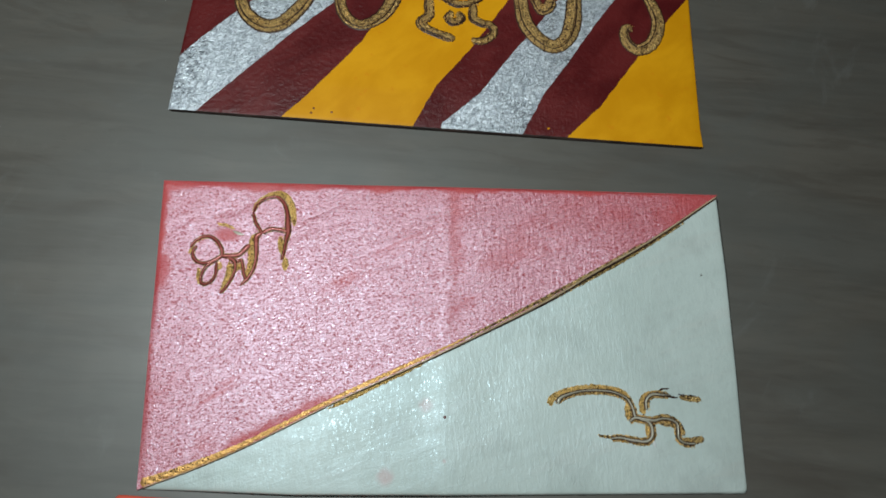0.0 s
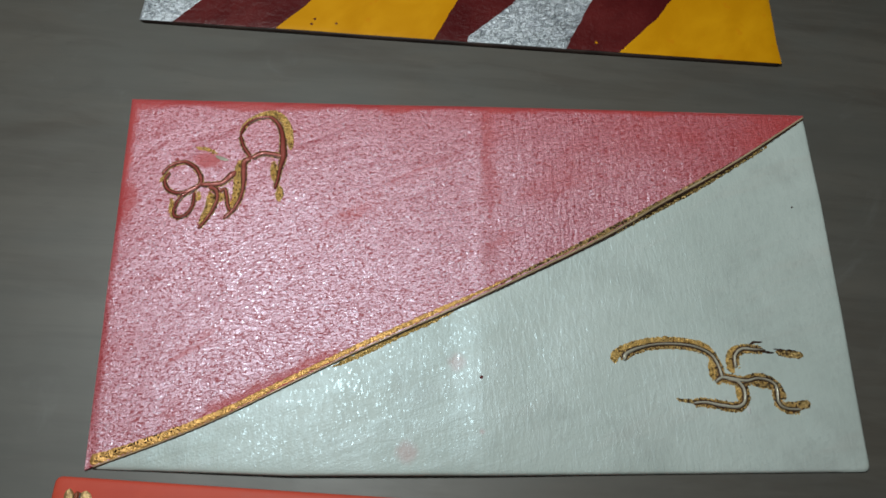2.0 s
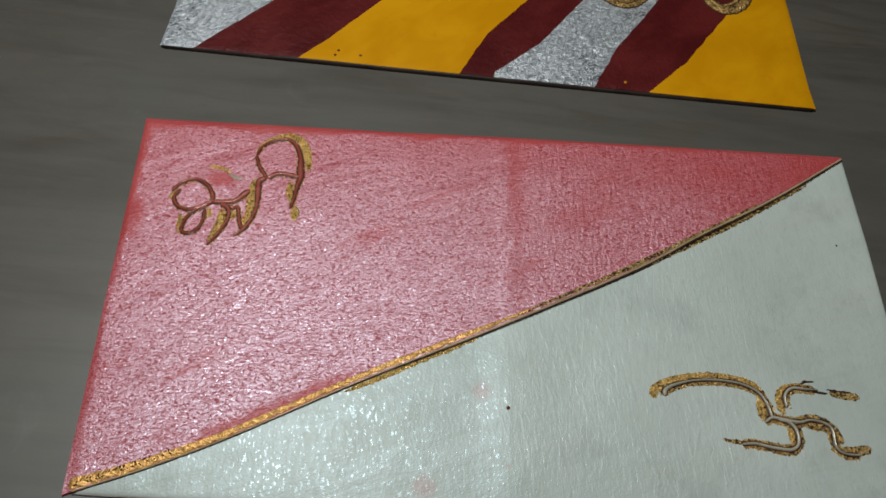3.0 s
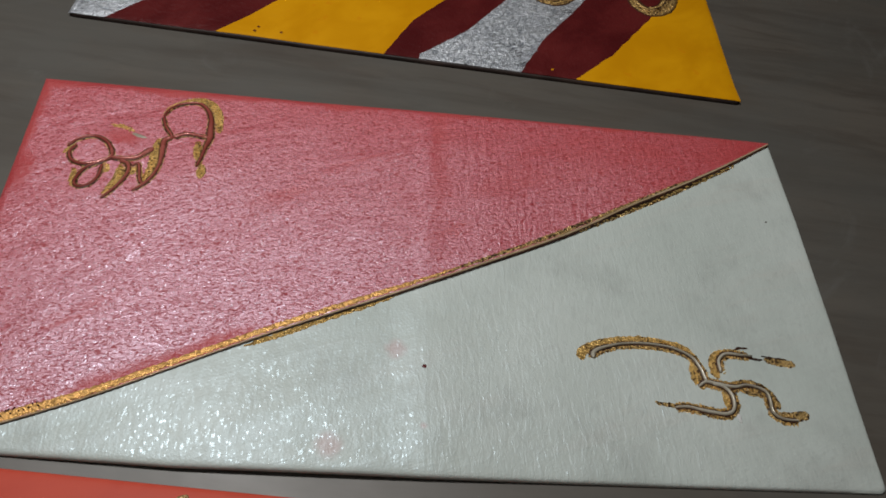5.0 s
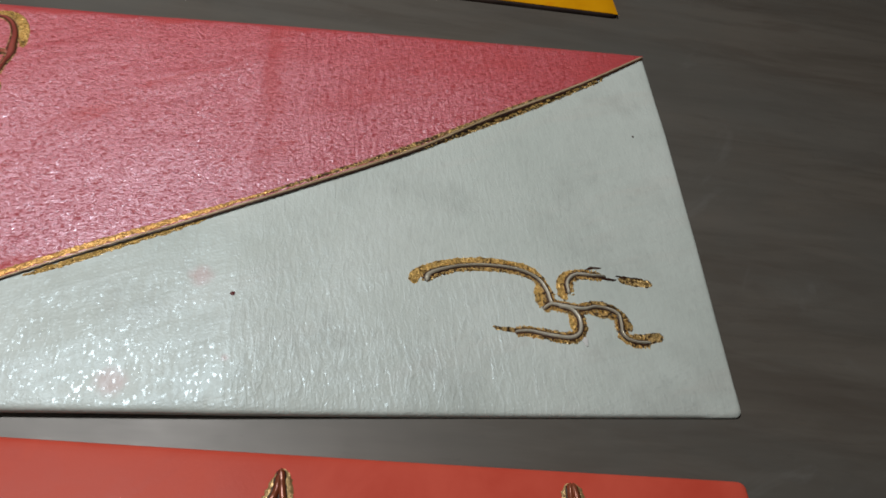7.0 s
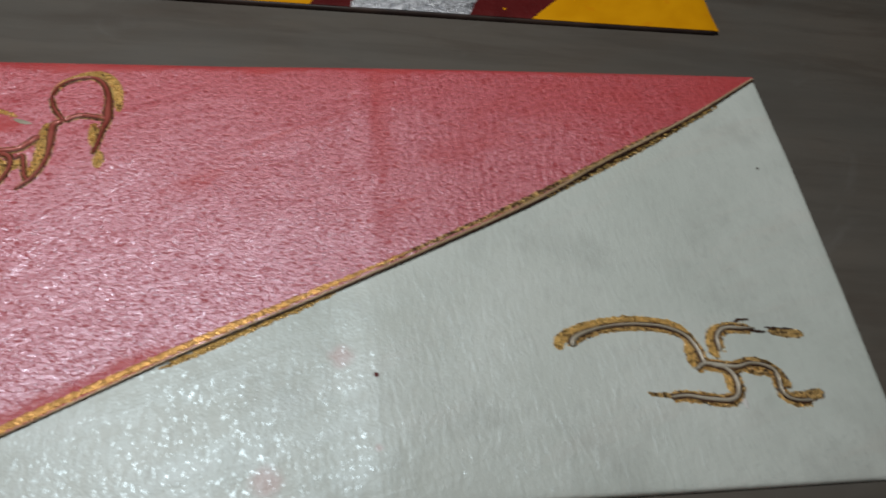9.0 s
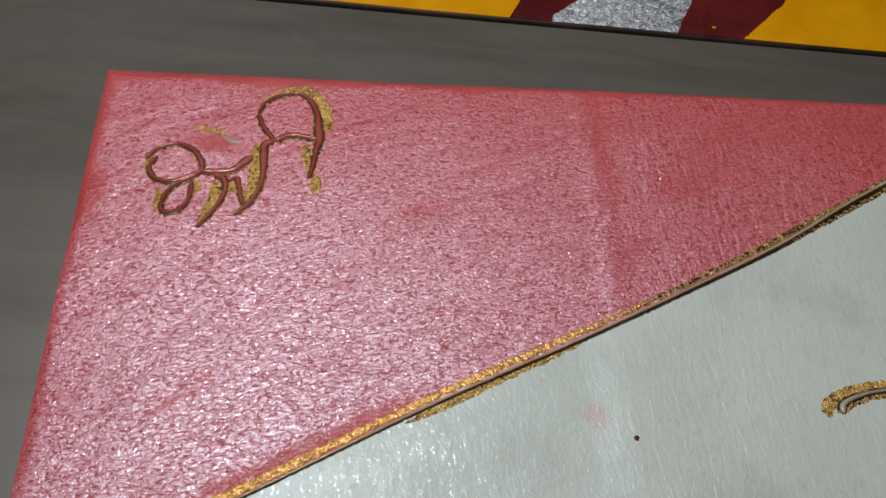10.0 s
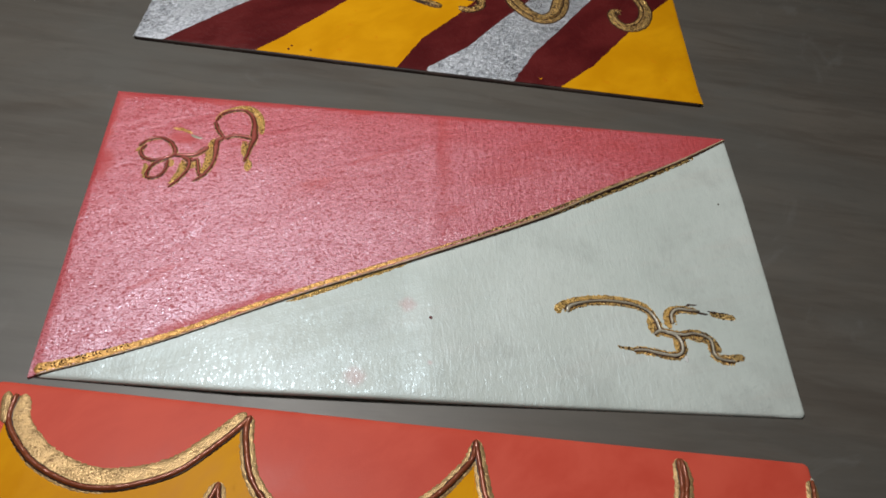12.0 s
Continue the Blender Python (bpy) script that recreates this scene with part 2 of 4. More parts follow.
TABLE = table_wood()
PINK = pearl_pink()
WHITE = pearl_white()
MAROON = plain_paint("maroon_paint", (0.070, 0.007, 0.008), (0.112, 0.012, 0.012), 0.38, (560, 0.00034, 0.9), gloss=0.24)
YELLOW = plain_paint("golden_yellow_paint", (0.57, 0.245, 0.002), (0.67, 0.310, 0.003), 0.42, (1200, 0.00006, 0.5), spots=(0.60, 0.19, 0.003), gloss=0.12)
SILVER = crinkled_silver()
RED = plain_paint("coral_red_paint", (0.53, 0.066, 0.040), (0.60, 0.090, 0.056), 0.45, (1400, 0.00005, 0.4), gloss=0.14)
AMBER = plain_paint("amber_yellow_paint", (0.56, 0.225, 0.002), (0.66, 0.30, 0.003), 0.42, (1200, 0.00005, 0.4), gloss=0.05)
BLACK = plain_paint("dark_painted_edge", (0.018, 0.012, 0.011), (0.045, 0.028, 0.022), 0.5)
GOLD = gold_paint("bright_gold_paint", (0.88, 0.56, 0.18), (0.13, 0.058, 0.015), 0.555)
OLD_GOLD = gold_paint("antique_gold_paint", (0.68, 0.45, 0.17), (0.075, 0.038, 0.014), 0.49)
BROWN = plain_paint("dark_brown_outline", (0.024, 0.011, 0.008), (0.060, 0.026, 0.014), 0.4)
UMBER = plain_paint("red_brown_outline", (0.050, 0.016, 0.009), (0.110, 0.036, 0.020), 0.36)
COPPER = plain_paint("copper_brown_bead", (0.20, 0.050, 0.022), (0.32, 0.090, 0.040), 0.26, metal=0.2, gloss=0.6)
ROSE = plain_paint("rose_bead_paint", (0.28, 0.058, 0.047), (0.42, 0.11, 0.088), 0.24, metal=0.15, spots=(0.62, 0.40, 0.14), gloss=0.6)
CREAM = plain_paint("pearl_bead_paint", (0.38, 0.34, 0.26), (0.52, 0.49, 0.41), 0.26, metal=0.15, gloss=0.5)
TAN = plain_paint("tan_gold_bead", (0.40, 0.29, 0.17), (0.56, 0.44, 0.29), 0.30, metal=0.15)
BRIGHT = gold_paint("fresh_gold_paint", (0.82, 0.45, 0.14), (0.20, 0.09, 0.022), 0.61, 0.0006)
SAND = gold_paint("sand_gold_paint", (0.58, 0.38, 0.17), (0.20, 0.105, 0.038), 0.565, 0.00028, 2300)
FLECK = plain_paint("gold_leaf_fleck", (0.70, 0.42, 0.12), (0.92, 0.64, 0.24), 0.30, (1600, 0.0003, 0.8), metal=0.55, scale=300, gloss=0.6)
GLUE = plain_paint("dried_white_glue", (0.60, 0.61, 0.60), (0.68, 0.69, 0.68), 0.16, gloss=0.7)
SCROLL = gold_paint("scroll_gold_paint", (0.60, 0.38, 0.13), (0.11, 0.052, 0.017), 0.51, 0.0012, 1300)
PLASTER = plain_paint("wall_plaster", (0.60, 0.58, 0.54), (0.68, 0.66, 0.62), 0.85, scale=3)
SHELL = plain_paint("white_metal_housing", (0.75, 0.75, 0.74), (0.80, 0.80, 0.79), 0.4)


# ---- helpers for meshes ----
def part(name, bm, material, parent=None, label=""):
    """Links a bmesh, given in world metres, as one mesh object under a thing or a part."""
    bmesh.ops.recalc_face_normals(bm, faces=bm.faces)
    mesh = bpy.data.meshes.new(name)
    root = parent
    base = Vector((0, 0, 0))
    while root:
        base += root.location
        root = root.parent
    for v in bm.verts:
        v.co -= base
    for f in bm.faces:
        f.smooth = True
    bm.to_mesh(mesh)
    bm.free()
    mesh.materials.append(material)
    mesh.set_sharp_from_angle(angle=radians(42))
    ob = new(name, mesh)
    ob.parent = parent
    return tagged(ob, label)


def empty(name, place, label, category, group=""):
    ob = new(name)
    ob.location = place
    ob.empty_display_size = 0.02
    return tagged(ob, label, category, group)


def box(bm, lo, hi, bevel=0.0):
    made = bmesh.ops.create_cube(bm, size=1.0)["verts"]
    for v in made:
        v.co = Vector([lo[k] + (v.co[k] + 0.5) * (hi[k] - lo[k]) for k in range(3)])
    if bevel:
        edges = list({e for v in made for e in v.link_edges})
        bmesh.ops.bevel(bm, geom=edges, offset=bevel, segments=3, affect="EDGES")
    return bm


def interp(x, pairs):
    xs, ys = zip(*pairs)
    return float(np.interp(x, xs, ys))


def spline(points, step=0.35):
    """A Catmull-Rom line through points in mm, sampled about every step mm."""
    p = [np.array(q, float) for q in points]
    if len(p) == 2:
        p = [p[0], (p[0] + p[1]) / 2, p[1]]
    p = [2 * p[0] - p[1], *p, 2 * p[-1] - p[-2]]
    out = []
    for a, b, c, d in zip(p, p[1:], p[2:], p[3:]):
        n = max(2, int(np.linalg.norm(c - b) / step))
        for k in range(n):
            s = k / n
            out.append(0.5 * (2 * b + (c - a) * s + (2 * a - 5 * b + 4 * c - d) * s * s + (3 * b - a - 3 * c + d) * s ** 3))
    out.append(p[-2])
    return out


def stroke(points, width, height, surface, sink=0.0, ragged=0.0, taper=0.6, shift=0.0, seed=0):
    """A raised line of paint on a surface: width and height in mm, domed, with ragged edges and rounded ends.
    width may be a list that is spread along the line. surface gives z in mm."""
    line = spline(points)
    n = len(line)
    widths = width if isinstance(width, (list, tuple)) else (width, width)
    at = np.linspace(0, 1, len(widths))
    bm = bmesh.new()
    rows = []
    for k, q in enumerate(line):
        way = line[min(k + 1, n - 1)] - line[max(k - 1, 0)]
        way = way / (np.linalg.norm(way) + 1e-9)
        side = np.array((-way[1], way[0]))
        end = min(k, n - 1 - k) * 0.35 / max(0.35, taper * max(widths))
        round_off = math.sqrt(max(0.04, 1 - (1 - min(1.0, end)) ** 2))
        w = float(np.interp(k / (n - 1), at, widths)) * round_off / 2
        row = []
        for j, s in enumerate((-1.0, -0.82, -0.45, 0.0, 0.45, 0.82, 1.0)):
            rough = ragged * noise.noise((q[0] * 1.7, q[1] * 1.7, s * 3 + seed)) if ragged else 0.0
            c = q + side * (shift + s * (w + rough * abs(s)))
            lump = 1 + 0.18 * noise.noise((q[0] * 0.8, q[1] * 0.8, 7.0 + seed))
            rise = height * math.sqrt(max(0.0, 1 - s * s)) * lump * (0.4 + 0.6 * round_off)
            z = surface(c[0], c[1]) + sink + (rise if abs(s) < 1 else -0.12)
            row.append(bm.verts.new((c[0] / 1000, c[1] / 1000, z / 1000)))
        rows.append(row)
    for a, b in zip(rows, rows[1:]):
        for k in range(6):
            bm.faces.new((a[k], a[k + 1], b[k + 1], b[k]))
    for row in (rows[0], rows[-1]):
        bm.faces.new(row)
    return bm


def ticks(points, reach, surface, step=0.62, long=0.8, wide=0.34, slant=0.45, chance=0.8, seed=0):
    """Short brush marks of paint laid across a line, on both sides of it: reach is how far from the line they lie, in mm."""
    rnd = random.Random(seed)
    line = spline(points, step)
    bm = bmesh.new()
    for k in range(len(line) - 1):
        way = line[k + 1] - line[k]
        way = way / (np.linalg.norm(way) + 1e-9)
        for side in (-1, 1):
            if rnd.random() > chance:
                continue
            across = np.array((-way[1], way[0])) * side + way * slant * rnd.uniform(0.3, 1.4)
            across = across / np.linalg.norm(across)
            along = np.array((-across[1], across[0]))
            c = line[k] + np.array((-way[1], way[0])) * side * reach * rnd.uniform(0.7, 1.15) + way * rnd.uniform(-0.2, 0.2)
            a, b = long * rnd.uniform(0.35, 0.65), wide * rnd.uniform(0.35, 0.65)
            rim = [c + across * a, c + across * 0.4 * a + along * b, c - across * 0.5 * a + along * 0.9 * b, c - across * a, c - across * 0.4 * a - along * b, c + across * 0.5 * a - along * 0.8 * b]
            low = [bm.verts.new((q[0] / 1000, q[1] / 1000, (surface(*q) + 0.02) / 1000)) for q in rim]
            crest = [bm.verts.new((q[0] / 1000, q[1] / 1000, (surface(*q) + 0.34) / 1000)) for q in (c + across * 0.35 * a, c - across * 0.35 * a)]
            for tri in ((0, 1, 6), (1, 2, 7, 6), (2, 3, 7), (3, 4, 7), (4, 5, 6, 7), (5, 0, 6)):
                bm.faces.new([(low + crest)[i] for i in tri])
    return bm


def patch(points, surface, rise=0.05):
    """A thin spot of paint: a fan round its centre."""
    bm = bmesh.new()
    c = np.mean(np.array(points, float), axis=0)
    rim = [bm.verts.new((x / 1000, y / 1000, (surface(x, y) + 0.01) / 1000)) for x, y in points]
    mid = bm.verts.new((c[0] / 1000, c[1] / 1000, (surface(*c) + rise) / 1000))
    for a, b in zip(rim, rim[1:] + rim[:1]):
        bm.faces.new((a, b, mid))
    return bm


def spot(x, y, rx, ry, seed):
    rnd = random.Random(seed)
    return [(x + rx * math.cos(a) * rnd.uniform(0.75, 1.1), y + ry * math.sin(a) * rnd.uniform(0.75, 1.1)) for a in np.linspace(0, 2 * math.pi, 18)[:-1]]


class Sheet:
    """A flat packet of card seen from above, in mm: four edge lines, soft edges and a gently uneven face."""

    def __init__(self, left, right, bottom, top, thick, swell):
        self.left, self.right, self.bottom, self.top = left, right, bottom, top
        self.thick, self.swell = thick, swell

    def xy(self, u, v, radius=1.6):
        """The place of (u, v), with its corners rounded off."""
        wide, high = 185.0, 96.0
        a, b = min(u, 1 - u) * wide, min(v, 1 - v) * high
        if 0 <= a < radius and 0 <= b < radius:
            p, q = radius - a, radius - b
            k = max(p, q) / math.hypot(p, q)
            a, b = radius - p * k, radius - q * k
            u = a / wide if u < 0.5 else 1 - a / wide
            v = b / high if v < 0.5 else 1 - b / high
        y = (1 - v) * self.bottom(u) + v * self.top(u)
        return (1 - u) * self.left(v) + u * self.right(v), y

    def uv(self, x, y):
        u, v = 0.5, 0.5
        for _ in range(4):
            u = (x - self.left(v)) / (self.right(v) - self.left(v))
            v = (y - self.bottom(u)) / (self.top(u) - self.bottom(u))
        return u, v

    def under(self, u, v):
        return self.swell(min(1.0, max(0.0, u)), min(1.0, max(0.0, v)))

    def over(self, u, v):
        d = max(0.0, min(u * 185.0, (1 - u) * 185.0, v * 96.0, (1 - v) * 96.0))
        soft = min(1.0, d / 1.1)
        inner = min(1.0, d / 14.0)
        return self.under(u, v) + self.thick * (0.40 + 0.35 * math.sqrt(1 - (1 - soft) ** 2) + 0.25 * inner)

    def z(self, x, y):
        return self.over(*self.uv(x, y))

    def body(self):
        def steps(n, near):
            return [0, near, 2 * near, 4 * near] + list(np.linspace(8 * near, 1 - 8 * near, n)) + [1 - 4 * near, 1 - 2 * near, 1 - near, 1]

        us, vs = steps(88, 0.0016), steps(46, 0.003)
        bm = bmesh.new()
        top, low = [], []
        for v in vs:
            top.append([])
            low.append([])
            for u in us:
                x, y = self.xy(u, v)
                top[-1].append(bm.verts.new((x / 1000, y / 1000, self.over(u, v) / 1000)))
                low[-1].append(bm.verts.new((x / 1000, y / 1000, self.under(u, v) / 1000)))
        for grid in (top, low):
            for a, b in zip(grid, grid[1:]):
                for k in range(len(us) - 1):
                    bm.faces.new((a[k], a[k + 1], b[k + 1], b[k]))
        rim = lambda g: g[0] + [r[-1] for r in g[1:]] + g[-1][-2::-1] + [r[0] for r in g[-2:0:-1]]
        a, b = rim(top), rim(low)
        for k in range(len(a)):
            j = (k + 1) % len(a)
            bm.faces.new((a[k], a[j], b[j], b[k]))
        return bm

    def layer(self, low, high, columns, rows, rise, skirt=0.3):
        """A sheet of paint or paper on the face: for s from 0 to 1 it spans low(s) to high(s), both places in mm."""
        bm = bmesh.new()
        grid = []
        for s in np.linspace(0, 1, columns):
            a, b = np.array(low(s), float), np.array(high(s), float)
            col = []
            for t in np.linspace(0, 1, rows):
                x, y = a + (b - a) * t
                col.append(bm.verts.new((x / 1000, y / 1000, (self.z(x, y) + (rise(x, y) if callable(rise) else rise)) / 1000)))
            grid.append(col)
        for a, b in zip(grid, grid[1:]):
            for k in range(rows - 1):
                if (a[k].co - b[k].co).length + (a[k + 1].co - b[k + 1].co).length > 1e-6:
                    bm.faces.new((a[k], a[k + 1], b[k + 1], b[k]))
        bmesh.ops.remove_doubles(bm, verts=bm.verts, dist=1e-6)
        edges = [e for e in bm.edges if e.is_boundary]
        made = bmesh.ops.extrude_edge_only(bm, edges=edges)["geom"]
        for v in made:
            if isinstance(v, bmesh.types.BMVert):
                v.co.z -= skirt / 1000
        return bm


# ---- room and table ----
def room():
    lo, hi, floor_z, top_z = (-2.0, -1.8), (2.0, 2.4), -0.75, 1.9
    for name, a, b in (
        ("floor", (lo[0], lo[1], floor_z - 0.1), (hi[0], hi[1], floor_z)),
        ("ceiling", (lo[0], lo[1], top_z), (hi[0], hi[1], top_z + 0.1)),
        ("wall_north", (lo[0], hi[1], floor_z), (hi[0], hi[1] + 0.12, top_z)),
        ("wall_south", (lo[0], lo[1] - 0.12, floor_z), (hi[0], lo[1], top_z)),
        ("wall_east", (hi[0], lo[1], floor_z), (hi[0] + 0.12, hi[1], top_z)),
        ("wall_west", (lo[0] - 0.12, lo[1], floor_z), (lo[0], hi[1], top_z)),
    ):
        tagged(part(name, box(bmesh.new(), a, b), PLASTER), "plain pale plaster closing the room", kind="structure")


def table():
    t = empty("table", (0, 0.1, -0.75), "grey wood-grain laminate table under the painted envelopes", "table")
    part("tabletop", box(bmesh.new(), (-0.75, -0.40, -0.028), (0.75, 0.60, 0.0), 0.003), TABLE, t)
    for x in (-0.69, 0.63):
        for y in (-0.34, 0.48):
            part("leg", box(bmesh.new(), (x, y, -0.75), (x + 0.06, y + 0.06, -0.028), 0.003), TABLE, t)


def unseen_pendant():
    """An unseen shade on a cord above the table, added round the key light."""
    p = empty("unseen_pendant", (LAMP[0], LAMP[1], 1.9), "unseen white metal pendant lamp over the table, added round the key light", "lamp")
    bm = bmesh.new()
    rings = []
    for r, h in ((0.075, 0.0), (0.074, 0.02), (0.060, 0.06), (0.030, 0.10), (0.012, 0.115), (0.028, 0.097), (0.057, 0.058), (0.071, 0.02), (0.072, 0.0)):
        rings.append([bm.verts.new((LAMP[0] + r * math.cos(a), LAMP[1] + r * math.sin(a), LAMP[2] + 0.012 + h)) for a in np.linspace(0, 2 * math.pi, 33)[:-1]])
    for a, b in zip(rings, rings[1:] + rings[:1]):
        for k in range(32):
            bm.faces.new((a[k], a[(k + 1) % 32], b[(k + 1) % 32], b[k]))
    part("shade", bm, SHELL, p)
    part("cord", box(bmesh.new(), (LAMP[0] - 0.003, LAMP[1] - 0.003, LAMP[2] + 0.12), (LAMP[0] + 0.003, LAMP[1] + 0.003, 1.88), 0.001), BLACK, p)
    part("ceiling_rose", box(bmesh.new(), (LAMP[0] - 0.04, LAMP[1] - 0.04, 1.875), (LAMP[0] + 0.04, LAMP[1] + 0.04, 1.9), 0.008), SHELL, p)


# Added housing for the fill light; no such fitting is in view.
def fill_housing():
    c = empty("fill_housing", (FILL_LAMP[0], FILL_LAMP[1], 1.9), "unseen white metal batten under the ceiling, added to hold the fill light", "light")
    part("housing", box(bmesh.new(), (FILL_LAMP[0] - 0.58, FILL_LAMP[1] - 0.07, 1.84), (FILL_LAMP[0] + 0.58, FILL_LAMP[1] + 0.07, 1.9), 0.006), SHELL, c)


room()
table()
unseen_pendant()
fill_housing()


# ---- the pink and white envelope ----
DIAGONAL = [(-88.9, 21.2), (-86.9, 22.1), (-71.4, 28.0), (-55.8, 35.1), (-31.7, 47.7), (-0.5, 62.8), (30.9, 79.1), (47.8, 89.3), (66.8, 100.7), (91.0, 117.5)]


def middle_swell(u, v):
    lift = 0.8 * math.exp(-((u - 0.36) / 0.24) ** 2) * max(0.0, 1 - v / 0.55) ** 1.3 * min(1.0, u / 0.12)
    pillow = 1.5 * (math.sin(math.pi * u) * math.sin(math.pi * v)) ** 0.5
    ridge = 0.32 * math.exp(-abs(u - 0.503) / 0.075) * min(1.0, v * 8, (1 - v) * 8)
    wave = 0.35 * noise.noise((u * 7, v * 4, 3.1)) * min(1.0, 6 * u, 6 * (1 - u), 6 * v, 6 * (1 - v))
    hump = 0.5 * math.exp(-((u - 0.80) / 0.13) ** 2 - ((v - 0.76) / 0.16) ** 2) * min(1.0, 7 * (1 - v), 8 * (1 - u))
    corner = 2.5 * max(0.0, u - 0.35) / 0.65 * v ** 1.5 + 0.9 * v ** 3 * math.sin(math.pi * u)
    return max(0.0, lift + pillow + ridge + wave + hump + corner)


MIDDLE = Sheet(
    lambda v: interp(v, [(0, -87.6), (0.42, -90.5), (0.7, -91.3), (1, -92.5)]),
    lambda v: interp(v, [(0, 90.2), (0.4, 91.2), (0.72, 91.5), (1, 91.0)]),
    lambda u: interp(u, [(0, 21.7), (0.25, 20.2), (0.5, 20.4), (1, 21.7)]),
    lambda u: interp(u, [(0, 119.9), (0.5, 119.0), (1, 117.7)]),
    1.1, middle_swell)


def flap_edge(s):
    x = -88.6 + s * (91.1 + 88.6)
    return x, interp(x, DIAGONAL)


def flap_top(s):
    u = -0.002 + 1.003 * s
    return MIDDLE.xy(max(0.0, u), 1.0, 0.0)[0] - 0.2 * (s == 0), MIDDLE.top(s) + 0.25


def flap_rise(x, y):
    """The flap lies on the panel and stands up a little along its free edge."""
    gap = max(0.0, y - interp(x, DIAGONAL))
    return 0.22 + math.exp(-gap / 11.0) * (0.25 * math.exp(-((x + 5.0) / 30.0) ** 2) + 0.45 * math.exp(-((x - 58.0) / 27.0) ** 2))


